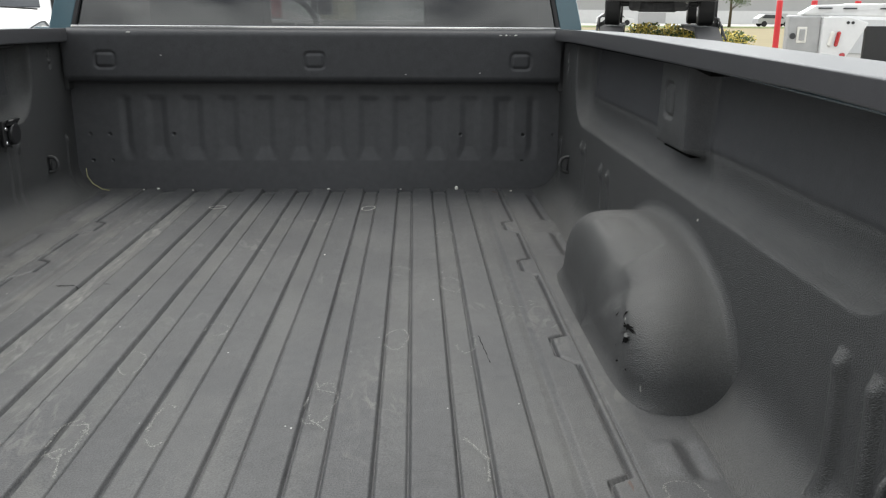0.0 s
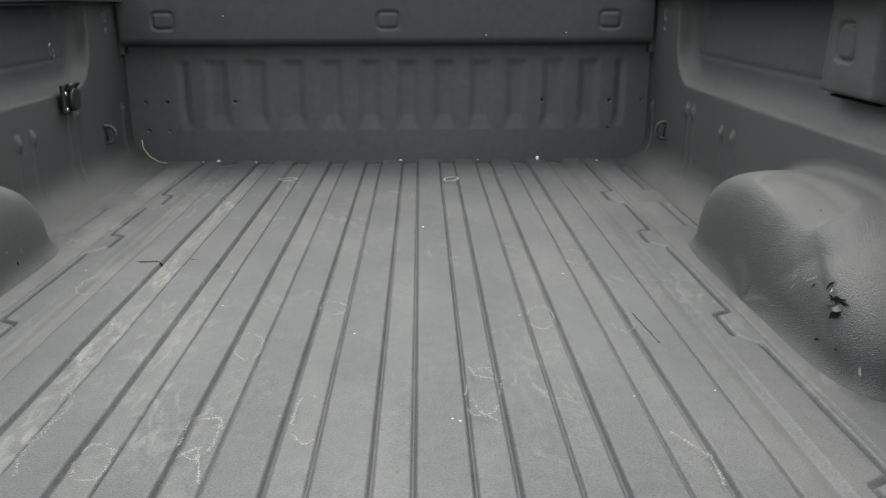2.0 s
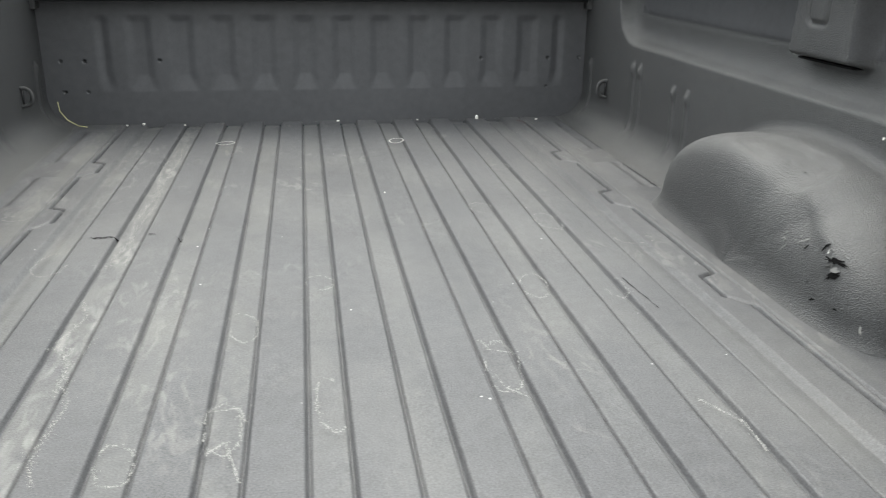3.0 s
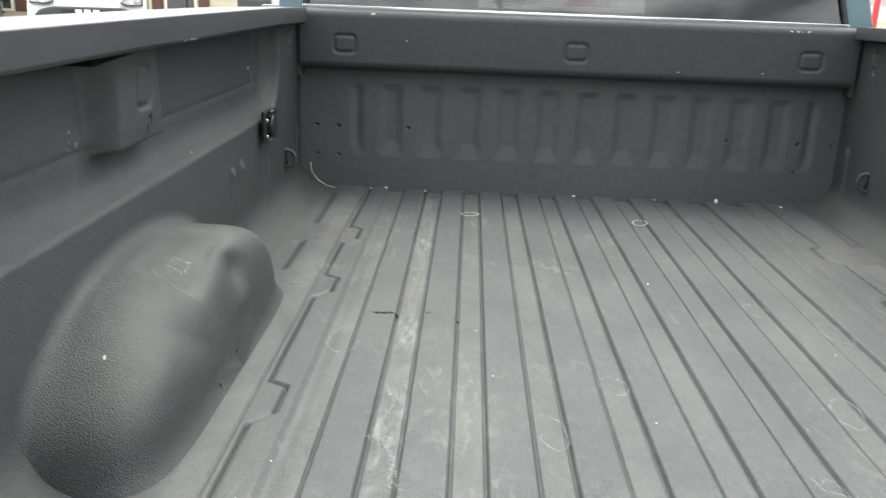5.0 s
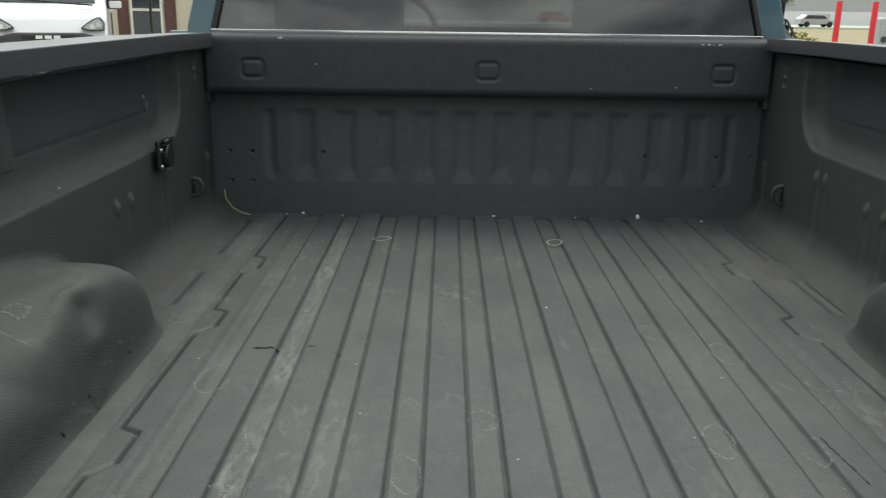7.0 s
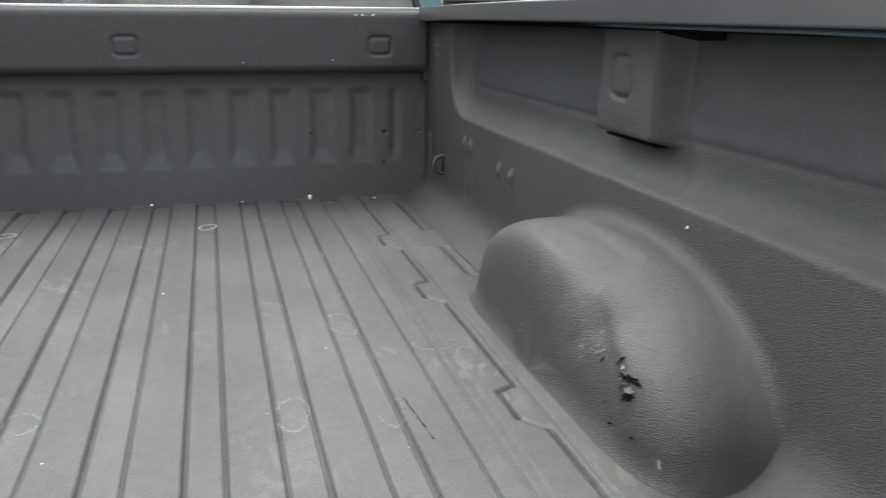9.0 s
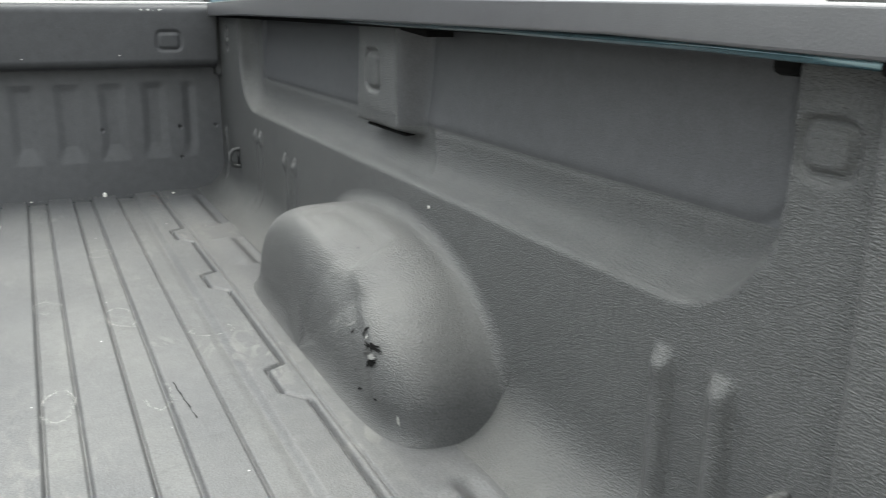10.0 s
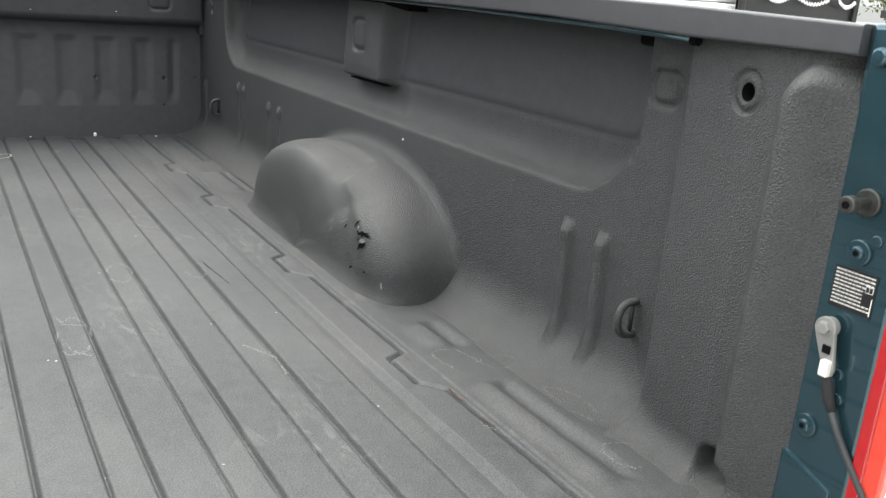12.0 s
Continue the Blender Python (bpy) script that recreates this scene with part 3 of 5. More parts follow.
def rail_cap(side):
    low = 0.0 if side > 0 else 0.011
    # the top falls a little towards the outside
    zi, zo = (0.549, 0.541) if side > 0 else (0.5435, 0.538)
    prof = [(0.84, 0.512 - low), (0.803, 0.512 - low), (0.8, 0.5132 - low), (0.799, 0.5155 - low), (0.799, zi - 0.0035)]
    prof += [(0.7993, zi - 0.0022), (0.8001, zi - 0.0011), (0.8013, zi - 0.0004), (0.803, zi - 0.0001), (0.9, (zi + zo) / 2)]
    prof = np.array(prof + [(0.955, zo), (0.966, zo - 0.002), (0.974, zo - 0.007), (0.979, zo - 0.014), (0.98, 0.49)])
    ys = np.concatenate([[0.014], np.linspace(0.018, 2.43, 60), [2.436]])
    # towards the rear the cap of the open side sinks, its top more than its foot
    high = np.clip((prof[:, 1] - 0.512) / 0.03, 0, 1)
    sink = np.outer(np.interp(ys, (0.0, 0.25, 0.56, 1.0, 1.4), (0.015, 0.009, 0.006, 0.003, 0.0)), high) + np.outer(np.interp(ys, (0.22, 0.5), (0.007, 0.0)), 1 - high)
    sink = sink if side > 0 else sink * 0
    P = np.zeros((len(ys), len(prof), 3))
    # the inner face runs in a little towards the rear
    taper = (-0.008 - 0.025 * (1 - np.clip(ys / 2.4, 0, 1) ** 2))[:, None] * sstep(0.95, 0.80, prof[None, :, 0])
    P[..., 0] = side * (prof[None, :, 0] + taper)
    P[..., 1] = ys[:, None]
    P[..., 2] = prof[None, :, 1] + 0.003 * np.sin(np.pi * (ys[:, None] - 0.02) / 2.42) - 0.004 * sstep(2.0, 2.43, ys)[:, None] - sink
    ob = sheet("rail_cap", P, CAP, truck, "matt black plastic bed rail cap", flip=side > 0)
    ob.data.polygons.foreach_set("use_smooth", [False] * len(ob.data.polygons))
    part("end_plate", prism([(side * (u - 0.033 * float(sstep(0.95, 0.80, u))), v - k) for (u, v), k in zip(prof, sink[0])], "y", 0.012, 0.0145), CAP, ob)
    return ob


def d_hook(side, y, z, x):
    """A small tie-down ring with its bar."""
    pts = []
    for a in np.linspace(-1, 1, 15):
        ang = a * math.pi * 0.5
        pts.append((side * (x - 0.026 * math.cos(ang) ** 0.7), y + 0.0, z + 0.024 * math.sin(ang)))
    pts = [(side * (x + 0.012), y, z - 0.024)] + pts + [(side * (x + 0.012), y, z + 0.024)]
    ob = part("tie_down_ring", tube(pts, 0.0055), LINER, truck, "small steel tie-down ring coated in liner", True)
    part("keeper", tube([(side * (x - 0.002), y, z - 0.022), (side * (x - 0.002), y, z + 0.022)], 0.003), BLACK, ob, "thin dark keeper rod", True)
    return ob


bed_floor()
bulkhead()
header_beam()
for side in (1, -1):
    bed_side(side)
    wheel_house(side)
    rail_cap(side)
d_hook(1, 2.274, 0.125, 0.822)
d_hook(-1, 2.269, 0.125, 0.822)
d_hook(1, 0.303, 0.13, 0.82)
d_hook(-1, 0.303, 0.13, 0.82)


# ---- bed outside, rear jambs and lamps ----
def outer_side(side):
    pts = [(0.035, -0.42), (0.42, -0.42)]
    pts += [(1.14 + 0.52 * math.cos(a), -0.42 + 0.46 * math.sin(a)) for a in np.linspace(math.pi, 0, 17)][1:-1]
    pts += [(1.8, -0.42), (2.5, -0.42), (2.5, 0.53), (0.035, 0.53)]
    return part("outer_bed_side", prism(pts, "x", side * 0.985, side * 1.0), TEAL, truck, "outer bed side in teal paint")


def rear_jamb(side):
    s = side
    face = 0.777
    ob = part("rear_jamb", box(min(s * face, s * 0.815), max(s * face, s * 0.815), -0.068, 0.012, -0.2, 0.536, 0.006), TEAL, truck, "teal painted tailgate jamb")
    part("jamb_step", prism([(0.012, 0.1), (-0.05, 0.078), (-0.06, -0.2), (0.012, -0.2)], "x", s * (face - 0.003), s * (face + 0.01), 0.002), TEAL, ob)
    for y, z in ((-0.025, 0.325), (-0.008, 0.134)):
        part("bolt", add_cyl(cyl(0.013, 0.004, pose(s * (face - 0.002), y, z, 0, 90), 24, bevel=0.001), 0.007, 0.006, pose(s * (face - 0.004), y, z, 0, 90), 20, bevel=0.002), TEAL, ob, "painted bolt")
        part("bolt_socket", cyl(0.003, 0.002, pose(s * (face - 0.0068), y, z, 0, 90), 6), DARK, ob)
    for y, z in ((-0.03, 0.2), (-0.035, 0.175), (-0.04, 0.34)):
        part("plug", cyl(0.006, 0.003, pose(s * (face - 0.001), y, z, 0, 90), 16, bevel=0.001), TEAL, ob)
    part("screw", add_cyl(cyl(0.009, 0.008, pose(s * (face - 0.004), -0.006, 0.506, 0, 90), 18, bevel=0.003), 0.003, 0.002, pose(s * (face - 0.0085), -0.006, 0.506, 0, 90), 6), TEAL, ob, "painted screw")
    part("striker_washer", cyl(0.0135, 0.005, pose(s * (face - 0.003), -0.024, 0.374, 0, 90), 28, bevel=0.0015), PIN_STEEL, ob, "dark steel washer")
    pin = part("striker_pin", add_cyl(cyl(0.0052, 0.03, pose(s * (face - 0.018), -0.024, 0.374, 0, 90), 20), 0.0085, 0.011, pose(s * (face - 0.031), -0.024, 0.374, 0, 90), 24, bevel=0.0015), PIN_STEEL, ob, "round steel latch striker pin")
    part("hex_socket", cyl(0.004, 0.002, pose(s * (face - 0.0362), -0.024, 0.374, 0, 90), 6), DARK, pin)
    return ob


def warning_sticker(face):
    """Black sticker with rows of tiny unreadable print."""
    ob = part("warning_sticker", box(face - 0.0008, face - 0.0002, -0.05, -0.004, 0.266, 0.308), BLACK, truck, "black warning sticker with white print")
    white = TRIM_WHITE
    rng = random.Random(4)
    bm = bmesh.new()
    for i in range(10):
        z = 0.3045 - i * 0.0037
        y = -0.006
        end = -0.037 if 3 < i < 8 else -0.048
        while y > end:
            w = rng.uniform(0.002, 0.006)
            add_box(bm, face - 0.0012, face - 0.0008, max(y - w, end), y, z - 0.0006, z + 0.0006)
            y -= w + 0.001
    part("print_bars", bm, white, ob)
    sign = part("pictogram", box(face - 0.0012, face - 0.0008, -0.0475, -0.0395, 0.2895, 0.2965), white, ob, "white pictogram")
    for a, b in ((-0.0468, -0.0439), (-0.0431, -0.0402)):
        part("pictogram_page", box(face - 0.0016, face - 0.0011, a, b, 0.2903, 0.2957), BLACK, sign)
    part("side_line", box(face - 0.0012, face - 0.0008, -0.0482, -0.0472, 0.268, 0.285), white, ob)


def tailgate_cable():
    """Hanging gate cable with its eye and bolt."""
    x = 0.764
    back = -0.012
    outline = [(back - 0.004 + 0.0118 * math.cos(a), 0.246 + 0.0118 * math.sin(a)) for a in np.linspace(-0.25, math.pi + 0.25, 15)]
    outline += [(back - 0.0215, 0.207), (back - 0.0195, 0.2), (back - 0.014, 0.199), (back - 0.0095, 0.204)]
    ob = part("gate_cable", prism(outline, "x", x - 0.0025, x + 0.0025, 0.001), ZINC, truck, "bare gate cable with zinc eye")
    part("eye_bolt", add_cyl(cyl(0.007, 0.016, pose(x, back - 0.004, 0.247, 0, 90), 6, bevel=0.0015), 0.0098, 0.004, pose(x + 0.006, back - 0.004, 0.247, 0, 90), 24), ZINC, ob)
    part("eye_slot", box(x - 0.004, x - 0.002, back - 0.015, back - 0.006, 0.222, 0.231, 0.001), DARK, ob)
    part("eye_clip", box(x - 0.009, x - 0.001, back - 0.0195, back - 0.0095, 0.2, 0.217, 0.002), TRIM_WHITE, ob, "white plastic clip")
    part("sleeve", tube([(x, back - 0.013, 0.203), (x + 0.002, back - 0.016, 0.19), (x + 0.004, back - 0.02, 0.175), (x + 0.006, back - 0.024, 0.164)], [0.005, 0.0058, 0.0054, 0.0045], 12), RUBBER, ob, "black shrink sleeve", True)
    pts = [(x + 0.005, back - 0.023, 0.167), (x + 0.006, back - 0.033, 0.148), (x + 0.008, back - 0.046, 0.128), (x + 0.01, back - 0.072, 0.094), (x + 0.012, -0.12, 0.04), (x + 0.012, -0.16, -0.03), (x + 0.01, -0.19, -0.1)]
    part("wire", tube(pts, 0.0035, 10), GREY_PLASTIC, ob, "grey coated wire", True)


def tail_lamp(side):
    s = side
    shape = [(0.776, 0.42), (0.776, 0.04), (0.786, 0.085), (0.8, 0.14), (0.83, 0.19), (0.985, 0.2), (0.985, 0.42)]
    ob = part("tail_lamp", prism([(s * u, v) for u, v in shape], "y", -0.098, -0.076, 0.003), ORANGE_LENS, truck, "orange red tail lamp")
    part("bezel", prism([(s * 0.774, 0.43), (s * 0.774, 0.0), (s * 0.784, 0.02), (s * 0.79, 0.43)], "y", -0.08, -0.066, 0.002), RED_LENS, ob, "dark red edge of the lamp")
    part("upper_lens", prism([(s * 0.78, 0.41), (s * 0.78, 0.2), (s * 0.98, 0.25), (s * 0.98, 0.41)], "y", -0.101, -0.097, 0.001), RED_LENS, ob, "red lens")
    return ob


for side in (1, -1):
    outer_side(side)
    rear_jamb(side)
    tail_lamp(side)
    part("rear_sill", box(-0.79, 0.79, -0.004, 0.004, -0.2, -0.012), TEAL, truck) if side > 0 else None
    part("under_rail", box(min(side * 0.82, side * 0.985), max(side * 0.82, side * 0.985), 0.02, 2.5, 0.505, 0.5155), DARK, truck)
    # corner filler between header and side
    part("corner_filler", box(min(side * 0.811, side * 0.84), max(side * 0.811, side * 0.84), 2.46, 2.52, 0.34, 0.53, 0.004), LINER, truck)


def post_hole(side):
    """Round hole in the rear post with a pressed collar."""
    prof = [(0.0285, -0.001), (0.0272, 0.0002), (0.0255, -0.0008), (0.0238, -0.0028), (0.022, -0.0036), (0.0195, -0.003), (0.0175, -0.0012), (0.0158, -0.0004), (0.0125, -0.0006), (0.0102, -0.002)]
    ang = np.linspace(0, 2 * math.pi, 49)[:-1]
    n = Vector((-side, 0.15, 0)).normalized()
    u, w = Vector((0, 0, 1)), n.cross(Vector((0, 0, 1)))
    c = Vector((side * 0.7804, 0.143, 0.455))
    P = np.array([[c + u * r * math.cos(a) + w * r * math.sin(a) + n * h for a in ang] for r, h in prof])
    ob = sheet("hole_collar", P, LINER, truck, "pressed collar round a hole in the rear post", flip=side > 0, closed=True)
    P = np.array([[c + u * r * math.cos(a) + w * r * math.sin(a) + n * h for a in ang] for r, h in ((0.0102, -0.002), (0.0102, -0.02), (0.001, -0.0201))])
    sheet("dark_hole", P, DARK, ob, "dark round hole", flip=side > 0, closed=True)


for side in (1, -1):
    post_hole(side)
warning_sticker(0.777)
tailgate_cable()
# painted lip under the cap and dark slots in the recess
lip = part("painted_lip", tube([(0.786, 0.238, 0.5035), (0.79, 0.4, 0.5075), (0.798, 0.75, 0.5118), (0.812, 1.15, 0.5125), (0.83, 1.5, 0.5125)], 0.0045, 8), TEAL, truck, "teal painted edge under the rail cap", True)
part("painted_lip", tube([(-0.79, 0.25, 0.4985), (-0.8, 0.9, 0.4995), (-0.808, 1.55, 0.4995), (-0.818, 2.1, 0.497)], 0.0045, 8), CAP, truck, "dark edge under the rail cap", True)
part("lip_end", cyl(0.006, 0.01, pose(0.786, 0.232, 0.502, 90), 14), DARK, truck)
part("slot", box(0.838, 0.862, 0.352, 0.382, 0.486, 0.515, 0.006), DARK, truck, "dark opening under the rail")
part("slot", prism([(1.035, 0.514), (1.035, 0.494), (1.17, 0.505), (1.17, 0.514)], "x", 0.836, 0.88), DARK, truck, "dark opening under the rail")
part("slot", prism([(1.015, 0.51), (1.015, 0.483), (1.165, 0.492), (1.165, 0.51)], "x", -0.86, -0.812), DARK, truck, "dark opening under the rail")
# the stake pocket is open underneath; a dark strip stands in for its shade
part("pocket_shade", prism([(1.14, 0.3355), (1.308, 0.3355), (1.31, 0.339), (1.144, 0.339)], "x", 0.846, 0.868), DARK, truck, "dark strip standing in for shade under the open stake pocket")


# ---- marks and fittings in the bed ----
def trailer_socket():
    """Black trailer connector with a flip lid on the wall."""
    m = Matrix.Translation((-0.812, 2.0, 0.262)) @ pose(0, 0, 0, 0, 0, 0)
    ob = part("trailer_socket", box(-0.004, 0.008, -0.042, 0.042, -0.036, 0.036, 0.004, m=m), BLACK, truck, "black plastic trailer wiring socket")
    part("socket_lid", add_box(cyl(0.03, 0.014, m @ pose(0.014, 0.004, -0.003, 0, 90), 28, bevel=0.004), 0.006, 0.018, -0.03, 0.03, 0.022, 0.034, 0.004, m=m), BLACK, ob)
    part("hinge", tube([m @ Vector((0.016, -0.03, 0.034)), m @ Vector((0.016, 0.034, 0.034))], 0.005, 8), BLACK, ob, "", True)
    for z in (0.014, -0.026):
        part("screw", cyl(0.0055, 0.006, m @ pose(0.009, -0.034, z, 0, 90), 12, bevel=0.002), CHROME, ob, "bright screw head")


def trail(bm, points, seed, spread=0.0015, size=0.0009, per_metre=900, thin=0.3):
    """A scuff: fine pale specks strewn along a bent line, with bare stretches."""
    rng = random.Random(seed)
    spots = []
    for (x0, y0), (x1, y1) in zip(points, points[1:]):
        n = max(2, int(per_metre * math.hypot(x1 - x0, y1 - y0)))
        bare = rng.random() < thin
        for k in range(n):
            if bare and rng.random() < 0.8:
                continue
            t = (k + rng.random()) / n
            wide = spread * (4 if rng.random() < 0.12 else 1)
            spots.append((x0 + (x1 - x0) * t + rng.gauss(0, wide), y0 + (y1 - y0) * t + rng.gauss(0, wide), size * rng.choice((0.5, 0.7, 1.0, 1.6)), rng.uniform(0, 3.14)))
    P = np.array(spots)
    # towards the sides the floor curves up into the side panel
    R = 0.088 - 0.05 * sstep(0.3, 0.2, P[:, 1])
    over = np.clip(np.abs(P[:, 0]) - (WALL - R), 0, 0.9 * R)
    z = np.maximum(floor_height(P[:, 0], P[:, 1]), R - np.sqrt(R * R - over * over)) + 0.0009
    for (x, y, r, a), zz in zip(spots, z):
        vs = []
        for q, k in ((0.0, 1.6), (1.3, 0.7), (3.0, 1.3), (4.6, 0.8)):
            vs.append(bm.verts.new((x + r * k * math.cos(a + q), y + r * k * math.sin(a + q), zz)))
        bm.faces.new(vs)


def ring_points(cx, cy, rx, ry, seed, part_of=1.0):
    rng = random.Random(seed)
    a0 = rng.uniform(0, 6.28)
    n = 14
    bend = rng.uniform(0, 6.28)
    pts = []
    for i in range(n + 1):
        a = a0 + 2 * math.pi * part_of * i / n
        k = 1 + 0.16 * math.cos(2 * a + bend) + rng.uniform(-0.1, 0.1)
        pts.append((cx + rx * k * math.cos(a), cy + ry * k * math.sin(a)))
    return pts


def scratch(points, seed, w=0.0005, stray=0.0016):
    """A wandering pale scratch."""
    rng = random.Random(seed)
    bm = bmesh.new()
    prev = None
    for (x0, y0), (x1, y1) in zip(points, points[1:]):
        for k in range(9):
            t = k / 9
            x, y = x0 + (x1 - x0) * t + rng.uniform(-stray, stray), y0 + (y1 - y0) * t + rng.uniform(-stray, stray) * 2
            ww = w * rng.uniform(0.2, 1.4)
            zz = float(floor_height(np.array([x]), np.array([y]))[0]) + 0.0009
            cur = (bm.verts.new((x - ww, y + ww, zz)), bm.verts.new((x + ww, y - ww, zz)))
            if prev:
                bm.faces.new((prev[0], prev[1], cur[1], cur[0]))
            prev = cur
    return bm


def flake(name, x, y, z, r, seed, material, label="", flat=0.6):
    rng = random.Random(seed)
    bm = bmesh.new()
    bmesh.ops.create_icosphere(bm, subdivisions=1, radius=r)
    for v in bm.verts:
        v.co *= rng.uniform(0.6, 1.3)
        v.co.z *= flat
    bmesh.ops.translate(bm, vec=(x, y, z), verts=bm.verts)
    return part(name, bm, material, None, label)


floor_ob = bpy.data.objects["bed_floor"]
trailer_socket()
scrapes, scuffs = bmesh.new(), bmesh.new()
# two bright scrapes, rings left by things that stood in the bed, and loose arcs
for i, (x, y, rx, ry) in enumerate(((0.183, 2.19, 0.02, 0.03), (-0.291, 2.205, 0.022, 0.022))):
    pts = ring_points(x, y, rx, ry, i)
    trail(scrapes, pts + pts[:1], i, 0.0008, 0.0012, 2600, 0.0)
RINGS = ((-0.17, 0.968, 0.022, 0.05), (0.293, 1.515, 0.022, 0.04), (0.41, 1.408, 0.024, 0.055), (0.293, 1.073, 0.024, 0.045), (0.425, 1.05, 0.02, 0.04), (0.41, 1.86, 0.024, 0.03), (0.544, 1.28, 0.03, 0.03), (-0.055, 1.13, 0.02, 0.035), (-0.175, 0.69, 0.025, 0.05), (-0.05, 0.73, 0.02, 0.06), (0.178, 0.8, 0.022, 0.08), (0.29, 2.35, 0.022, 0.025), (0.57, 2.25, 0.035, 0.02), (0.62, 2.37, 0.02, 0.05), (0.7, 2.02, 0.035, 0.02), (-0.65, 1.55, 0.03, 0.015), (0.68, 0.52, 0.03, 0.035), (0.735, 0.485, 0.03, 0.02), (0.755, 0.33, 0.012, 0.06), (0.735, 0.19, 0.03, 0.03), (-0.284, 0.63, 0.022, 0.04), (-0.51, 1.27, 0.03, 0.05), (-0.4, 1.96, 0.02, 0.06))
for i, (x, y, rx, ry) in enumerate(RINGS):
    trail(scuffs, ring_points(x, y, rx, ry, 30 + i, (0.9, 0.75, 0.85, 0.95, 0.65)[i % 5]), 60 + i, 0.0011, 0.0005, 2000, 0.25)
# rubbed lines down the worn strip and loose scratches
for i, pts in enumerate((((-0.385, 2.42), (-0.40, 2.2), (-0.39, 2.0), (-0.398, 1.8), (-0.388, 1.6), (-0.4, 1.45), (-0.385, 1.25)), ((-0.41, 2.02), (-0.418, 1.9), (-0.398, 1.7), (-0.41, 1.5), (-0.4, 1.38), (-0.415, 1.24), (-0.385, 1.24)), ((-0.42, 1.1), (-0.4, 1.03), (-0.42, 0.95), (-0.39, 0.88), (-0.385, 0.8)), ((-0.37, 0.96), (-0.385, 0.86), (-0.365, 0.76), (-0.375, 0.66), (-0.36, 0.6)), ((-0.43, 0.93), (-0.395, 0.93), (-0.4, 0.9)), ((0.164, 0.884), (0.17, 0.85), (0.201, 0.835)), ((0.16, 0.79), (0.17, 0.74), (0.194, 0.713)), ((-0.19, 0.73), (-0.16, 0.735), (-0.15, 0.7)), ((-0.19, 0.64), (-0.17, 0.66), (-0.15, 0.58)), ((0.40, 0.68), (0.43, 0.62), (0.425, 0.56)), ((0.607, 0.33), (0.613, 0.31)))):
    trail(scuffs, pts, 200 + i, 0.0022 if i < 5 else 0.0011, 0.0006, 1600 if i < 5 else 1800, 0.15)
# grit along the foot of the bulkhead
trail(scuffs, [(-0.6 + 0.1 * i, 2.485 + 0.006 * math.sin(5 * i)) for i in range(13)], 400, 0.006, 0.0011, 260, 0.4)
trail(scuffs, [(-0.36 - 0.02 * i, 2.47 - 0.02 * i) for i in range(4)], 401, 0.008, 0.0009, 500, 0.0)
tagged(part("scrape_specks", scrapes, PALE, floor_ob), "bright pale scrapes in the floor liner", kind="stuff")
tagged(part("scuff_specks", scuffs, CHALK, floor_ob), "faint chalky scuffs and scratches in the floor liner", kind="stuff")
# dark gouge across the worn strip and cracks
for i, pts in enumerate((((-0.475, 1.405), (-0.45, 1.41), (-0.425, 1.413)), ((-0.372, 1.42), (-0.36, 1.422)), ((0.45, 1.09), (0.455, 1.02), (0.462, 0.95)), ((-0.32, 1.395), (-0.305, 1.395)))):
    part("gouge", scratch(pts, 40 + i, (0.002, 0.0014, 0.0009, 0.0008)[i], (0.002, 0.0015, 0.0008, 0.0006)[i]), DARK, floor_ob, "dark gouge through the liner")


def blot(name, ob, near, ru, rv, seed, material, turn=0.0, lift=0.0012, n=14, label="", rough=0.5):
    """A ragged flat mark lying on the nearest spot of a pressed panel."""
    rng = random.Random(seed)
    me = ob.data
    co = np.empty(len(me.vertices) * 3)
    me.vertices.foreach_get("co", co)
    co = co.reshape(-1, 3)

    def spot(p):
        d = ((co - np.array(p)) ** 2).sum(1)
        return int(np.argmin(d))

    k = spot(near)
    nrm = me.vertices[k].normal.copy()
    u = (Vector((0, 1, 0)) - nrm * nrm.y).normalized()
    v = nrm.cross(u)
    c = Vector(co[k].tolist())
    bm = bmesh.new()
    mid = bm.verts.new(c + nrm * lift)
    ring = []
    for i in range(n):
        a = 2 * math.pi * i / n
        r = 1 + rng.uniform(-rough, rough)
        pu, pv = ru * r * math.cos(a), rv * r * math.sin(a)
        p = c + u * (pu * math.cos(turn) - pv * math.sin(turn)) + v * (pu * math.sin(turn) + pv * math.cos(turn))
        q = spot(p)
        m = me.vertices[q].normal
        h = (Vector(co[q].tolist()) - p).dot(m)
        ring.append(bm.verts.new(p + m * (h + lift)))
    for i in range(n):
        bm.faces.new((mid, ring[i], ring[(i + 1) % n]))
    return part(name, bm, material, ob, label)


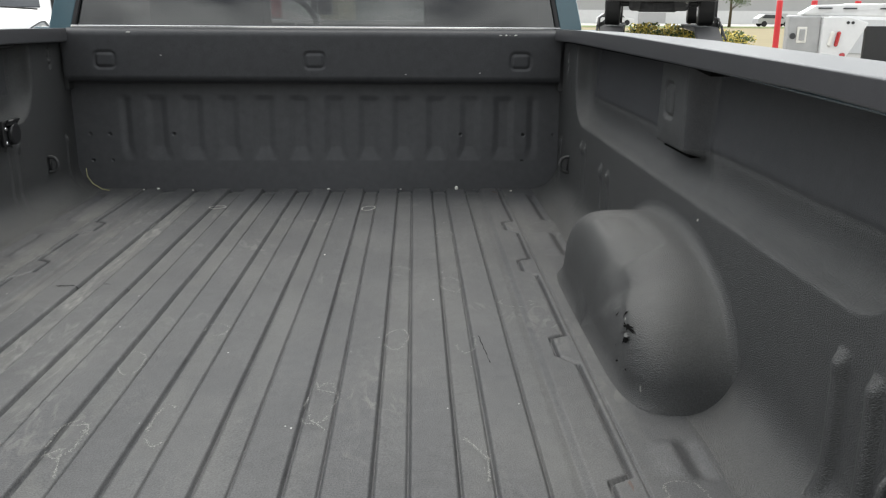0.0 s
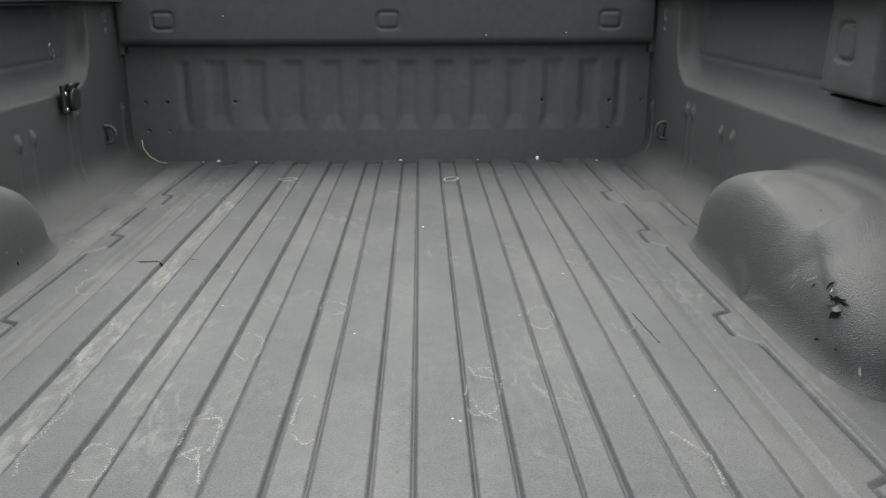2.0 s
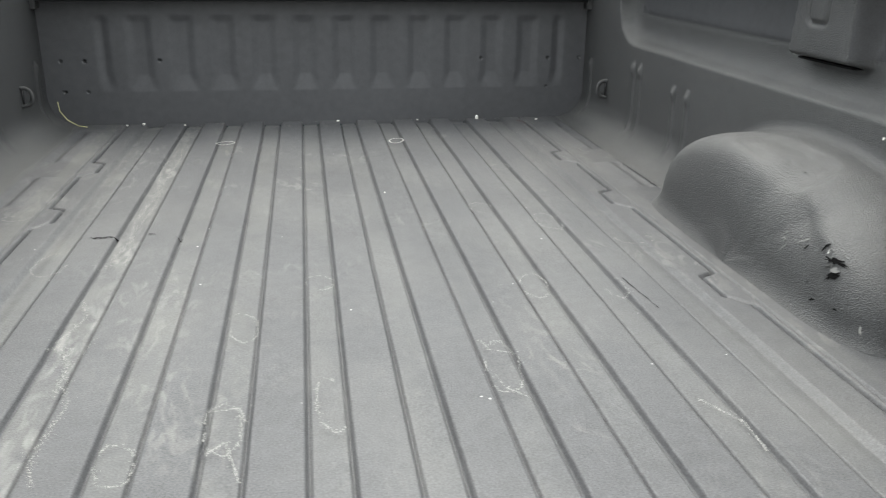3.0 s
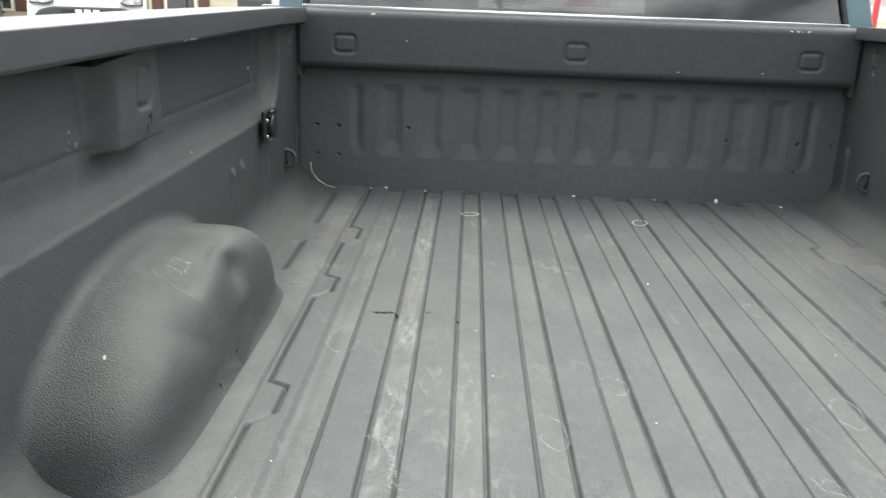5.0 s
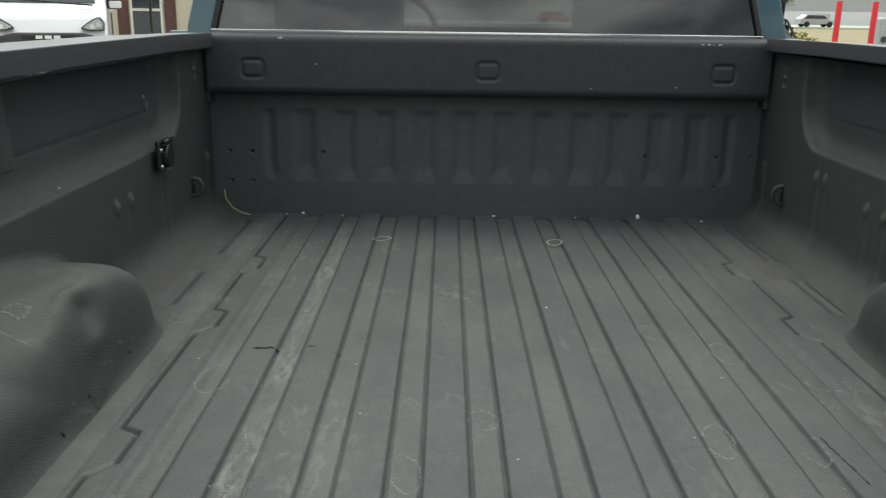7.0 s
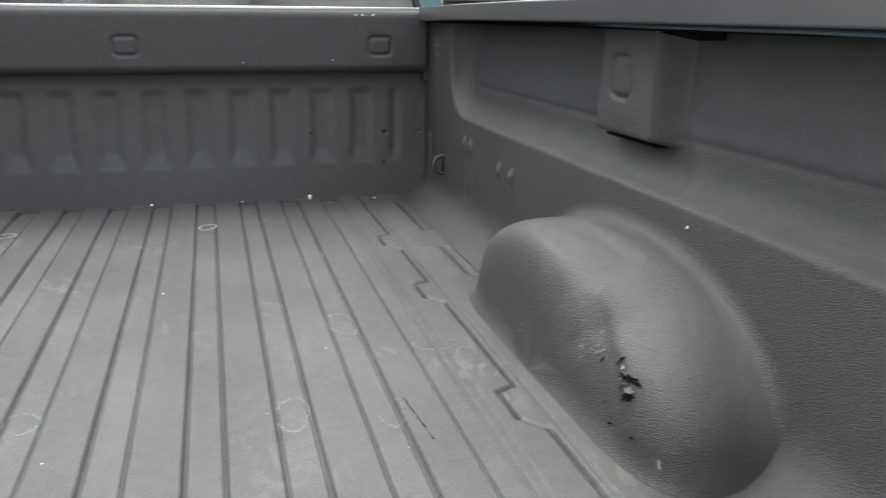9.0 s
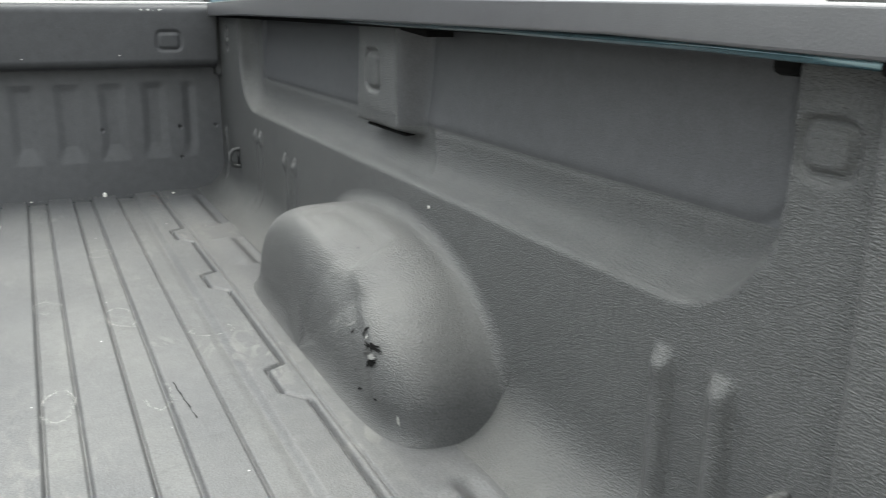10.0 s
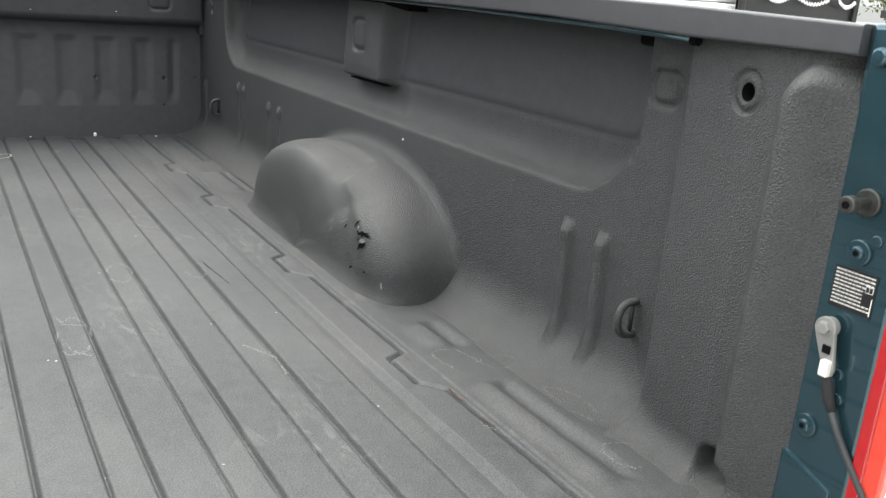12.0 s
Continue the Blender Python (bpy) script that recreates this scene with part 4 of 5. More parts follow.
def torn_patch():
    """Liner torn open on the wheel housing, with a lifted flap, nicks and scuffs."""
    wh = bpy.data.objects["wheel_house"]
    blot("tear", wh, (0.668, 0.856, 0.106), 0.022, 0.0042, 3, DARK, 0.15, n=26, label="dark ragged tear in the liner", rough=0.65)
    blot("tear", wh, (0.668, 0.85, 0.086), 0.017, 0.0042, 4, DARK, 0.75, n=22, label="dark ragged tear in the liner", rough=0.65)
    blot("tear", wh, (0.668, 0.885, 0.122), 0.009, 0.002, 6, DARK, 0.9, n=16, label="dark ragged tear in the liner", rough=0.6)
    blot("torn_flap", wh, (0.668, 0.843, 0.096), 0.006, 0.0026, 5, TORN, 0.4, 0.004, 11, "curled pale torn edge", 0.7)
    blot("torn_flap", wh, (0.668, 0.868, 0.096), 0.012, 0.006, 8, LINER, 0.3, 0.004, 12, "lifted scrap of liner", 0.6)
    blot("torn_flap", wh, (0.668, 0.872, 0.116), 0.003, 0.0018, 9, PALE, 1.2, 0.002, 9, "bright torn fleck", 0.6)
    for i, (y, z, a, b, t) in enumerate(((0.886, 0.031, 0.006, 0.0018, 0.4), (0.832, 0.0435, 0.0035, 0.0018, 0.2), (0.925, 0.098, 0.005, 0.0018, 0.9), (0.9, 0.056, 0.002, 0.0013, 0.0))):
        blot("nick", wh, (0.69, y, z), a, b, 20 + i, DARK, t)
    blot("nick", wh, (0.726, 1.036, 0.185), 0.0025, 0.0012, 31, DARK)
    blot("white_scratch", wh, (0.69, 0.79, 0.028), 0.0018, 0.0055, 33, CHALK, 0.2, label="white scratch")
    for i in range(9):
        rng = random.Random(70 + i)
        blot("scuff", wh, (0.682, 0.965 + rng.uniform(-0.035, 0.03), 0.1 + rng.uniform(-0.025, 0.03)), rng.uniform(0.003, 0.01), 0.0012, 80 + i, TORN, rng.uniform(0.5, 1.0), label="pale scuff")
    wl = bpy.data.objects["wheel_house.001"]
    for i in range(16):
        rng = random.Random(100 + i)
        blot("scuff", wl, (-0.789 + rng.uniform(-0.018, 0.015), 0.987 + rng.uniform(-0.03, 0.03), 0.203), rng.uniform(0.0015, 0.004), 0.0012, 120 + i, TORN, rng.uniform(-1, 1), label="pale scuff")
    # curved scratches on the dented top
    for i in range(12):
        a = 0.55 * i
        blot("scratch", wl, (-0.73 + 0.018 * math.cos(a), 1.082 + 0.016 * math.sin(a), 0.2), 0.0045, 0.0008, 150 + i, CHALK, -a + 0.3, label="pale curved scratch")
    for i in range(9):
        a = 0.22 * i
        blot("scratch", wl, (-0.758 + 0.011 * i, 1.045 - 0.02 * math.sin(a * 1.6), 0.2), 0.0012, 0.0045, 170 + i, CHALK, 0.2 - 0.2 * a, label="pale curved scratch")
    blot("chip", wl, (-0.7476, 0.839, 0.14), 0.003, 0.002, 190, PALE, label="small white chip")
    for i, (y, z) in enumerate(((1.13, 0.03), (1.2, 0.055), (1.22, 0.03), (1.305, 0.031), (1.27, 0.06), (1.33, 0.05), (1.02, 0.02), (1.08, 0.045))):
        blot("nick", wl, (-0.667, y, z), 0.0025, 0.0045, 200 + i, TORN if i % 3 else DARK, 0.5, label="small nick")
    sl, sr = bpy.data.objects["bed_side_panel.001"], bpy.data.objects["bed_side_panel"]
    for i in range(9):
        rng = random.Random(220 + i)
        blot("chip", sl, (-0.87, 1.063 + rng.uniform(-0.02, 0.02), 0.375 + rng.uniform(-0.016, 0.016)), rng.uniform(0.001, 0.0028), 0.0014, 230 + i, CHALK, rng.uniform(-1, 1), label="pale chip")
    for dy, dz, t in ((0.006, 0.004, 1.35), (-0.008, -0.006, 1.5), (0.0, 0.012, 0.4)):
        blot("gouge", sl, (-0.829, 1.249 + dy, 0.373 + dz), 0.009, 0.0016, 250 + int(t * 10), DARK, t, label="dark gouge")
    blot("chip", sl, (-0.8375, 1.487, 0.289), 0.004, 0.0018, 260, PALE, 0.5, label="white chip")
    blot("chip", sr, (0.84, 1.3137, 0.3455), 0.004, 0.003, 261, TRIM_WHITE, label="white chip")
    blot("chip", sr, (0.835, 1.0, 0.25), 0.003, 0.003, 262, TRIM_WHITE, label="white chip")
    for i, (dy, dz, t) in enumerate(((0.011, 0.016, 1.3), (0.013, 0.002, 1.57), (0.009, -0.016, 1.9), (-0.006, 0.02, 0.6))):
        blot("worn_edge", sl, (-0.87, 2.085 + dy, 0.375 + dz), 0.006, 0.0012, 270 + i, PALE if i else DARK, t, label="worn edge of the stamped oval")
    # rust showing along the seam
    for i, (x, y, a, b) in enumerate(((0.61, 2.42, 0.03, 0.0025), (0.612, 2.33, 0.02, 0.002), (0.6, 2.44, 0.012, 0.006), (0.618, 0.42, 0.03, 0.0016), (0.62, 0.33, 0.018, 0.0014), (0.612, 0.545, 0.012, 0.002))):
        blot("rust_mark", floor_ob, (x, y, 0.0), a, b, 300 + i, RUST, 0.05, 0.0008, 12, "thin rust along the floor seam", 0.6)
    rl = bpy.data.objects["rail_cap.001"]
    for i, (y, w) in enumerate(((1.235, 0.018), (1.27, 0.012), (1.32, 0.02))):
        blot("worn_edge", rl, (-0.776, y, 0.5055), w, 0.002, 280 + i, CHALK, label="rubbed edge of the rail cap")


torn_patch()


# ---- cab ----
def cab():
    """Back of the cab: window, posts, roof, and the inside that shows through the glass."""
    y0 = 2.585
    ob = part("cab_back", box(-0.96, 0.96, y0, y0 + 0.03, -0.45, 0.54, 0.008), TEAL, truck, "teal cab back wall")
    win = part("rear_window", prism([(-0.818, 0.546), (0.818, 0.546), (0.735, 0.98), (-0.735, 0.98)], "y", 0, 0.005), TINT, truck, "tinted rear window")
    win.visible_shadow = False
    # the window leans forward at the top
    for v in win.data.vertices:
        v.co.y += y0 + 0.008 + (v.co.z - 0.546) * 0.28
    part("window_seal", box(-0.83, 0.83, y0 - 0.008, y0 + 0.004, 0.538, 0.547, 0.002), CHROME, win, "bright lower window trim")
    for s in (-1, 1):
        seal = part("side_seal", prism([(s * 0.816, 0.546), (s * 0.828, 0.546), (s * 0.745, 0.98), (s * 0.733, 0.98)], "y", -0.006, 0.008), RUBBER, win, "black window seal")
        post = part("rear_post", prism([(s * 0.828, 0.45), (s * 0.908, 0.45), (s * 0.905, 0.55), (s * 0.815, 1.0), (s * 0.745, 0.98), (s * 0.828, 0.546)], "y", 0, 0.16, 0.006), TEAL, truck, "teal rear cab post")
        for q in (seal, post):
            for v in q.data.vertices:
                v.co.y += y0 + (v.co.z - 0.546) * 0.28
        door = part("cab_door", box(min(s * 0.92, s * 0.97), max(s * 0.92, s * 0.97), y0 + 0.03, y0 + 2.2, -0.45, 0.5, 0.02), TEAL, truck, "teal cab door")
        part("door_handle", box(min(s * 0.965, s * 0.995), max(s * 0.965, s * 0.995), y0 + 0.25, y0 + 0.42, 0.36, 0.39, 0.008), TEAL, door)
        part("front_post", prism([(y0 + 2.3, 0.48), (y0 + 2.38, 0.48), (y0 + 1.75, 1.02), (y0 + 1.65, 1.02)], "x", s * 0.78, s * 0.84, 0.008), TEAL, truck, "teal windscreen post")
        part("side_glass", prism([(y0 + 0.2, 0.5), (y0 + 2.2, 0.5), (y0 + 1.62, 0.98), (y0 + 0.32, 0.98)], "x", s * 0.86, s * 0.864), TINT, truck, "tinted side window").visible_shadow = False
    part("cab_roof", box(-0.79, 0.79, y0 + 0.1, y0 + 1.72, 0.98, 1.05, 0.03), TEAL, truck, "teal cab roof")
    ws = part("windscreen", prism([(-0.8, 0.48), (0.8, 0.48), (0.72, 1.0), (-0.72, 1.0)], "y", 0, 0.005), CLEAR, truck, "clear windscreen")
    ws.visible_shadow = False
    for v in ws.data.vertices:
        v.co.y += y0 + 2.34 - (v.co.z - 0.48) * 1.2
    part("bonnet", prism([(y0 + 2.3, -0.45), (y0 + 3.55, -0.45), (y0 + 3.6, 0.25), (y0 + 3.45, 0.4), (y0 + 2.35, 0.48)], "x", -0.96, 0.96, 0.03), TEAL, truck, "teal bonnet")
    part("dashboard", box(-0.85, 0.85, y0 + 1.75, y0 + 2.28, 0.1, 0.545, 0.06), BLACK, truck, "black dashboard")
    wheel = part("steering_wheel", tube([(-0.36 + 0.19 * math.cos(a), y0 + 1.55 + 0.05 * math.sin(a), 0.49 + 0.18 * math.sin(a)) for a in np.linspace(0, 2 * math.pi, 33)], 0.015, 10), BLACK, truck, "black steering wheel", True)
    part("hub", box(-0.44, -0.28, y0 + 1.54, y0 + 1.6, 0.42, 0.54, 0.02), BLACK, wheel)
    for x in (-0.54, 0.62):
        seat = part("cab_seat", box(x - 0.25, x + 0.25, y0 + 0.72, y0 + 0.88, -0.1, 0.74, 0.05), SEAT, truck, "dark cloth seat back")
        part("headrest", box(x - 0.13, x + 0.13, y0 + 0.72, y0 + 0.82, 0.78, 0.95, 0.035), SEAT, seat)
        for dx in (-0.05, 0.05):
            part("headrest_rod", cyl(0.006, 0.1, pose(x + dx, y0 + 0.77, 0.76), 10), CHROME, seat)
    part("cab_floor", box(-0.92, 0.92, y0 + 0.03, y0 + 2.3, -0.5, -0.44), BLACK, truck)
    part("mirror_inside", box(-0.12, 0.12, y0 + 1.62, y0 + 1.65, 0.82, 0.88, 0.01), BLACK, truck, "inside mirror")


cab()


def road_wheel(parent, x, y, r=0.42, w=0.26, z=None, rim=STEEL):
    z = GROUND + r if z is None else z
    t = part("tyre", cyl(r, w, pose(x, y, z, 0, 90), 40, bevel=0.04), RUBBER, parent, "black tyre")
    part("rim", add_cyl(cyl(r * 0.62, w + 0.01, pose(x, y, z, 0, 90), 32, bevel=0.012), r * 0.2, w + 0.04, pose(x, y, z, 0, 90), 20, bevel=0.01), rim, t, "steel rim")
    return t


for x in (-0.84, 0.84):
    for y in (1.14, 5.2):
        road_wheel(truck, x, y)
part("frame_rail", add_box(box(-0.45, -0.35, 0.1, 6.0, -0.4, -0.22), 0.35, 0.45, 0.1, 6.0, -0.4, -0.22), BLACK, truck)
# chips in the header's paint
head = bpy.data.objects["header_beam"]
for i, (x, z) in enumerate(((0.612, 0.523), (0.63, 0.5235), (0.642, 0.522), (0.66, 0.5235), (-0.597, 0.527), (0.545, 0.402), (-0.497, 0.455), (0.3, 0.396))):
    r = 0.004 if i < 5 else 0.0022
    bm = bmesh.new()
    bmesh.ops.create_icosphere(bm, subdivisions=1, radius=r)
    rng = random.Random(60 + i)
    for v in bm.verts:
        v.co *= rng.uniform(0.5, 1.4)
    bmesh.ops.transform(bm, matrix=Matrix.Translation((x, 2.4395, z)) @ Matrix.Diagonal((1.6, 0.25, 0.8, 1)), verts=bm.verts)
    part("paint_chip", bm, PALE, head, "pale paint chip")
# bits of debris on the floor by the bulkhead
for i, (x, y, r) in enumerate(((-0.555, 2.483, 0.006), (0.473, 2.49, 0.006), (-0.6, 2.47, 0.004), (0.03, 2.48, 0.005), (0.28, 2.475, 0.004), (0.66, 2.45, 0.004), (-0.43, 2.46, 0.004), (0.10, 1.65, 0.003), (0.7, 2.3, 0.003))):
    tagged(flake("debris", x, y, 0.002 + r * 0.3, r, i, TRIM_WHITE, flat=1.6 if i == 1 else 0.6), "small white crumb of debris on the bed floor", "debris", "debris")
tagged(part("straw", tube([(-0.79, 2.478, 0.075), (-0.785, 2.468, 0.05), (-0.765, 2.46, 0.025), (-0.735, 2.455, 0.008), (-0.71, 2.452, 0.004)], 0.0013, 6), STRAW, None, "", True), "thin pale dry straw lying in the bed corner", "straw")


# ---- surroundings ----
def setting(ob, label, category):
    return tagged(ob, label, category, kind="structure")


setting(part("ground", box(-1500, 1500, -1500, 1500, GROUND - 0.5, GROUND), CONCRETE), "pale concrete parking lot reaching far away", "ground")
verge = setting(part("grass_verge", box(-20, 260, 92, 103, GROUND - 0.1, GROUND + 0.03), GRASS), "strip of rough green grass by the road", "grass")
tan = setting(part("tan_lane", box(2, 200, 36, 92, GROUND - 0.1, GROUND + 0.01), DRYLAND), "tan sandy pavement beyond the lot", "pavement")


def far_store():
    ob = tagged(part("warehouse_wall", box(-30, 240, 128, 131, GROUND, 0.95), WHITE_PAINT), "long low white warehouse wall far off", "building")
    part("roof", box(-30, 240, 128.5, 150, 0.95, 4.5), SILVER, ob, "grey metal roof")
    for i in range(6):
        part("dock_door", box(15 + i * 18, 19 + i * 18, 127.9, 128.1, GROUND, 0.6), SILVER, ob)


far_store()


def wheel_on(parent, x, y, r, w, m, rim=STEEL):
    t = part("tyre", cyl(r, w, m @ pose(x, y, r, 0, 90), 32, bevel=0.03), RUBBER, parent, "black tyre")
    part("rim", cyl(r * 0.62, w + 0.012, m @ pose(x, y, r, 0, 90), 24, bevel=0.012), rim, t, "steel rim")


def cargo_van(m, label, back_red=False):
    """Tall white panel van; its nose points to -y of its own frame."""
    ob = tagged(new("cargo_van"), label, "van", "vans on the lot")
    W = 0.99
    side = [(0.12, 0.42), (0.02, 0.6), (0.05, 1.0), (0.22, 1.3), (0.62, 1.52), (1.35, 2.3), (1.6, 2.42), (5.4, 2.45), (5.45, 0.45)]
    bm = prism(side, "x", -W, W, 0.05)
    bmesh.ops.transform(bm, matrix=m, verts=bm.verts)
    part("body", bm, WHITE_PAINT, ob, "white painted van body")
    glass_bm = prism([(-0.8, 0.0), (0.8, 0.0), (0.7, 1.02), (-0.7, 1.02)], "y", 0, 0.02)
    bmesh.ops.transform(glass_bm, matrix=m @ Matrix.Translation((0, 0.63, 1.56)) @ pose(0, 0, 0, -43), verts=glass_bm.verts)
    part("windscreen", glass_bm, CAR_GLASS, ob, "dark windscreen")
    for x in (-0.3, 0.35):
        part("wiper", box(x - 0.3, x + 0.3, 0.5, 0.53, 1.55, 1.58, 0.005, m=m @ pose(0, 0, 0, 0, 4)), BLACK, ob)
    bump = [(-1.0, 0.28), (1.0, 0.28), (1.01, 0.72), (0.78, 0.98), (0.55, 1.04), (-0.55, 1.04), (-0.78, 0.98), (-1.01, 0.72)]
    bm = prism(bump, "y", -0.08, 0.25, 0.03)
    bmesh.ops.transform(bm, matrix=m, verts=bm.verts)
    b = part("bumper", bm, GREY_PLASTIC, ob, "grey plastic bumper")
    part("grille_slot", box(-0.42, 0.42, -0.095, -0.07, 0.93, 1.0, 0.01, m=m), BLACK, b)
    part("grille_slot", box(-0.4, 0.4, -0.095, -0.07, 0.81, 0.835, 0.005, m=m), BLACK, b)
    part("lower_grille", box(-0.55, 0.55, -0.095, -0.07, 0.46, 0.64, 0.02, m=m), BLACK, b)
    for i in range(3):
        part("badge_bar", box(-0.2 + i * 0.145, -0.085 + i * 0.145, -0.105, -0.09, 0.935, 0.995, 0.006, m=m), CHROME, b, "bright badge")
    pl = part("front_plate", box(-0.2, 0.2, -0.115, -0.09, 0.61, 0.77, 0.005, m=m), BLACK, b, "black dealer plate with pale bars")
    part("plate_bar", box(-0.15, 0.15, -0.12, -0.114, 0.69, 0.74, m=m), TRIM_WHITE, pl)
    part("plate_bar", box(-0.12, 0.12, -0.12, -0.114, 0.645, 0.665, m=m), TRIM_WHITE, pl)
    for s in (-1, 1):
        rim = prism([(s * 0.54, 1.12), (s * 0.66, 1.07), (s * 0.94, 1.08), (s * 0.95, 1.21), (s * 0.88, 1.315), (s * 0.8, 1.305), (s * 0.61, 1.185)], "y", 0.012, 0.24, 0.01)
        bmesh.ops.transform(rim, matrix=m, verts=rim.verts)
        part("headlight_rim", rim, GREY_PLASTIC, ob)
        hl = prism([(s * 0.57, 1.13), (s * 0.67, 1.09), (s * 0.92, 1.1), (s * 0.93, 1.2), (s * 0.86, 1.29), (s * 0.8, 1.28), (s * 0.63, 1.175)], "y", -0.005, 0.25, 0.012)
        bmesh.ops.transform(hl, matrix=m, verts=hl.verts)
        h = part("headlight", hl, LAMP_GLASS, ob, "clear headlight")
        part("reflector", cyl(0.045, 0.02, m @ pose(s * 0.74, -0.01, 1.145, 90), 20), CHROME, h)
        part("reflector", cyl(0.05, 0.02, m @ pose(s * 0.85, -0.01, 1.19, 90), 20), CHROME, h)
        part("fog_lamp", box(s * 0.82 - 0.1, s * 0.82 + 0.1, -0.1, -0.07, 0.54, 0.68, 0.02, m=m), BLACK, b)
        mi = part("mirror", box(s * 1.12 - 0.13, s * 1.12 + 0.13, 0.75, 0.95, 1.45, 1.75, 0.04, m=m), BLACK, ob, "black door mirror with white cap")
        part("mirror_cap", box(s * 1.15 - 0.11, s * 1.15 + 0.11, 0.72, 0.8, 1.47, 1.6, 0.03, m=m), WHITE_PAINT, mi)
        part("side_window", box(s * 0.99 - 0.01, s * 0.99 + 0.01, 1.2, 2.1, 1.5, 2.0, 0.005, m=m), CAR_GLASS, ob)
        part("rub_strip", box(s * 1.0 - 0.02, s * 1.0 + 0.02, 1.5, 5.3, 0.75, 0.87, 0.01, m=m), GREY_PLASTIC, ob)
        for y in (0.95, 4.3):
            part("wheel_arch", cyl(0.4, 0.06, m @ pose(s * 0.98, y, 0.38, 0, 90), 32), BLACK, ob)
            wheel_on(ob, s * 0.93, y, 0.34, 0.2, m)
        part("tail_light", box(s * 0.9 - 0.07, s * 0.9 + 0.07, 5.4, 5.48, 1.42, 2.1, 0.02, m=m), RED_LENS, ob, "tall red tail light")
        part("rear_bumper_end", box(s * 0.8 - 0.22, s * 0.8 + 0.22, 5.35, 5.6, 0.4, 1.36, 0.04, m=m), GREY_PLASTIC, ob)
    part("rear_bumper", box(-0.6, 0.6, 5.4, 5.58, 0.35, 0.62, 0.03, m=m), GREY_PLASTIC, ob)
    part("rear_door_gap", box(-0.01, 0.01, 5.44, 5.462, 0.6, 2.3, m=m), BLACK, ob)
    return ob


cargo_van(pose(-7.17, 15.5, GROUND, 0, 0, 20), "white cargo van with grey bumper facing the pickup")
cargo_van(pose(-13.75, 21.6, GROUND, 0, 0, 22), "white cargo van parked beside another van")
cargo_van(pose(-2.48, 17.4, GROUND, 0, 0, 180), "white cargo van seen from behind with red lamps")


def house():
    """Low office building with lap siding, windows and shutters."""
    y, z0, z1 = 27.0, GROUND, 2.6
    ob = tagged(part("office_building", box(-24, -2.0, y, y + 8, z0, z1), SIDING), "low office building with cream siding and brown shutters", "building")
    n = int((z1 - z0) / 0.13)
    for i in range(n):
        z = z0 + i * 0.13
        part("siding_board", prism([(y - 0.022, z), (y - 0.004, z + 0.13), (y + 0.002, z + 0.13), (y + 0.002, z)], "x", -24, -2.0), SIDING, ob)
    part("roof", prism([(y - 0.6, z1), (y + 8.6, z1), (y + 8.6, z1 + 0.15), (y + 4, z1 + 1.9), (y - 0.6, z1 + 0.15)], "x", -24.5, -1.5), ROOFING, ob, "dark shingle roof")
    part("fascia", box(-24.5, -1.5, y - 0.64, y - 0.6, z1 - 0.02, z1 + 0.17), TRIM_WHITE, ob)
    for cx in (-9.28, -15.0, -20.5):
        w = part("window", box(cx - 0.5, cx + 0.5, y - 0.06, y + 0.02, -0.46, 1.35, 0.01), TRIM_WHITE, ob, "white framed window")
        for za, zb in ((-0.38, 0.42), (0.5, 1.27)):
            part("pane", box(cx - 0.42, cx + 0.42, y - 0.066, y - 0.058, za, zb), CAR_GLASS, w, "dark pane")
        for s in (-1, 1):
            sh = part("shutter", box(cx + s * 0.72 - 0.17, cx + s * 0.72 + 0.17, y - 0.07, y - 0.015, -0.46, 1.35, 0.008), SHUTTER, ob, "brown panelled shutter")
            for za, zb in ((-0.36, 0.12), (0.2, 0.68), (0.76, 1.25)):
                part("shutter_panel", box(cx + s * 0.72 - 0.12, cx + s * 0.72 + 0.12, y - 0.08, y - 0.068, za, zb, 0.01), SHUTTER, sh)
    dr = part("door", box(-12.9, -11.9, y - 0.06, y + 0.02, z0, 1.15, 0.01), SHUTTER, ob, "brown glazed door")
    part("pane", box(-12.7, -12.1, y - 0.068, y - 0.058, -0.1, 1.0), CAR_GLASS, dr)


house()
tagged(part("sign_post", cyl(0.035, 4.2, pose(-6.83, 20.0, GROUND + 2.1), 14), BLACK, None, "", True), "thin black metal post in front of the office", "post")


def bollard(x, y, h=1.9):
    ob = tagged(part("bollard", cyl(0.085, h, pose(x, y, GROUND + h / 2), 24, bevel=0.02), BOLLARD, None, "", True), "tall red painted steel bollard on the lot", "bollard", "red bollards")
    part("collar", cyl(0.11, 0.05, pose(x, y, GROUND + 0.025), 24, bevel=0.01), CONCRETE, ob)


for x in (10.9, 11.92, 13.2):
    bollard(x, 25.0)


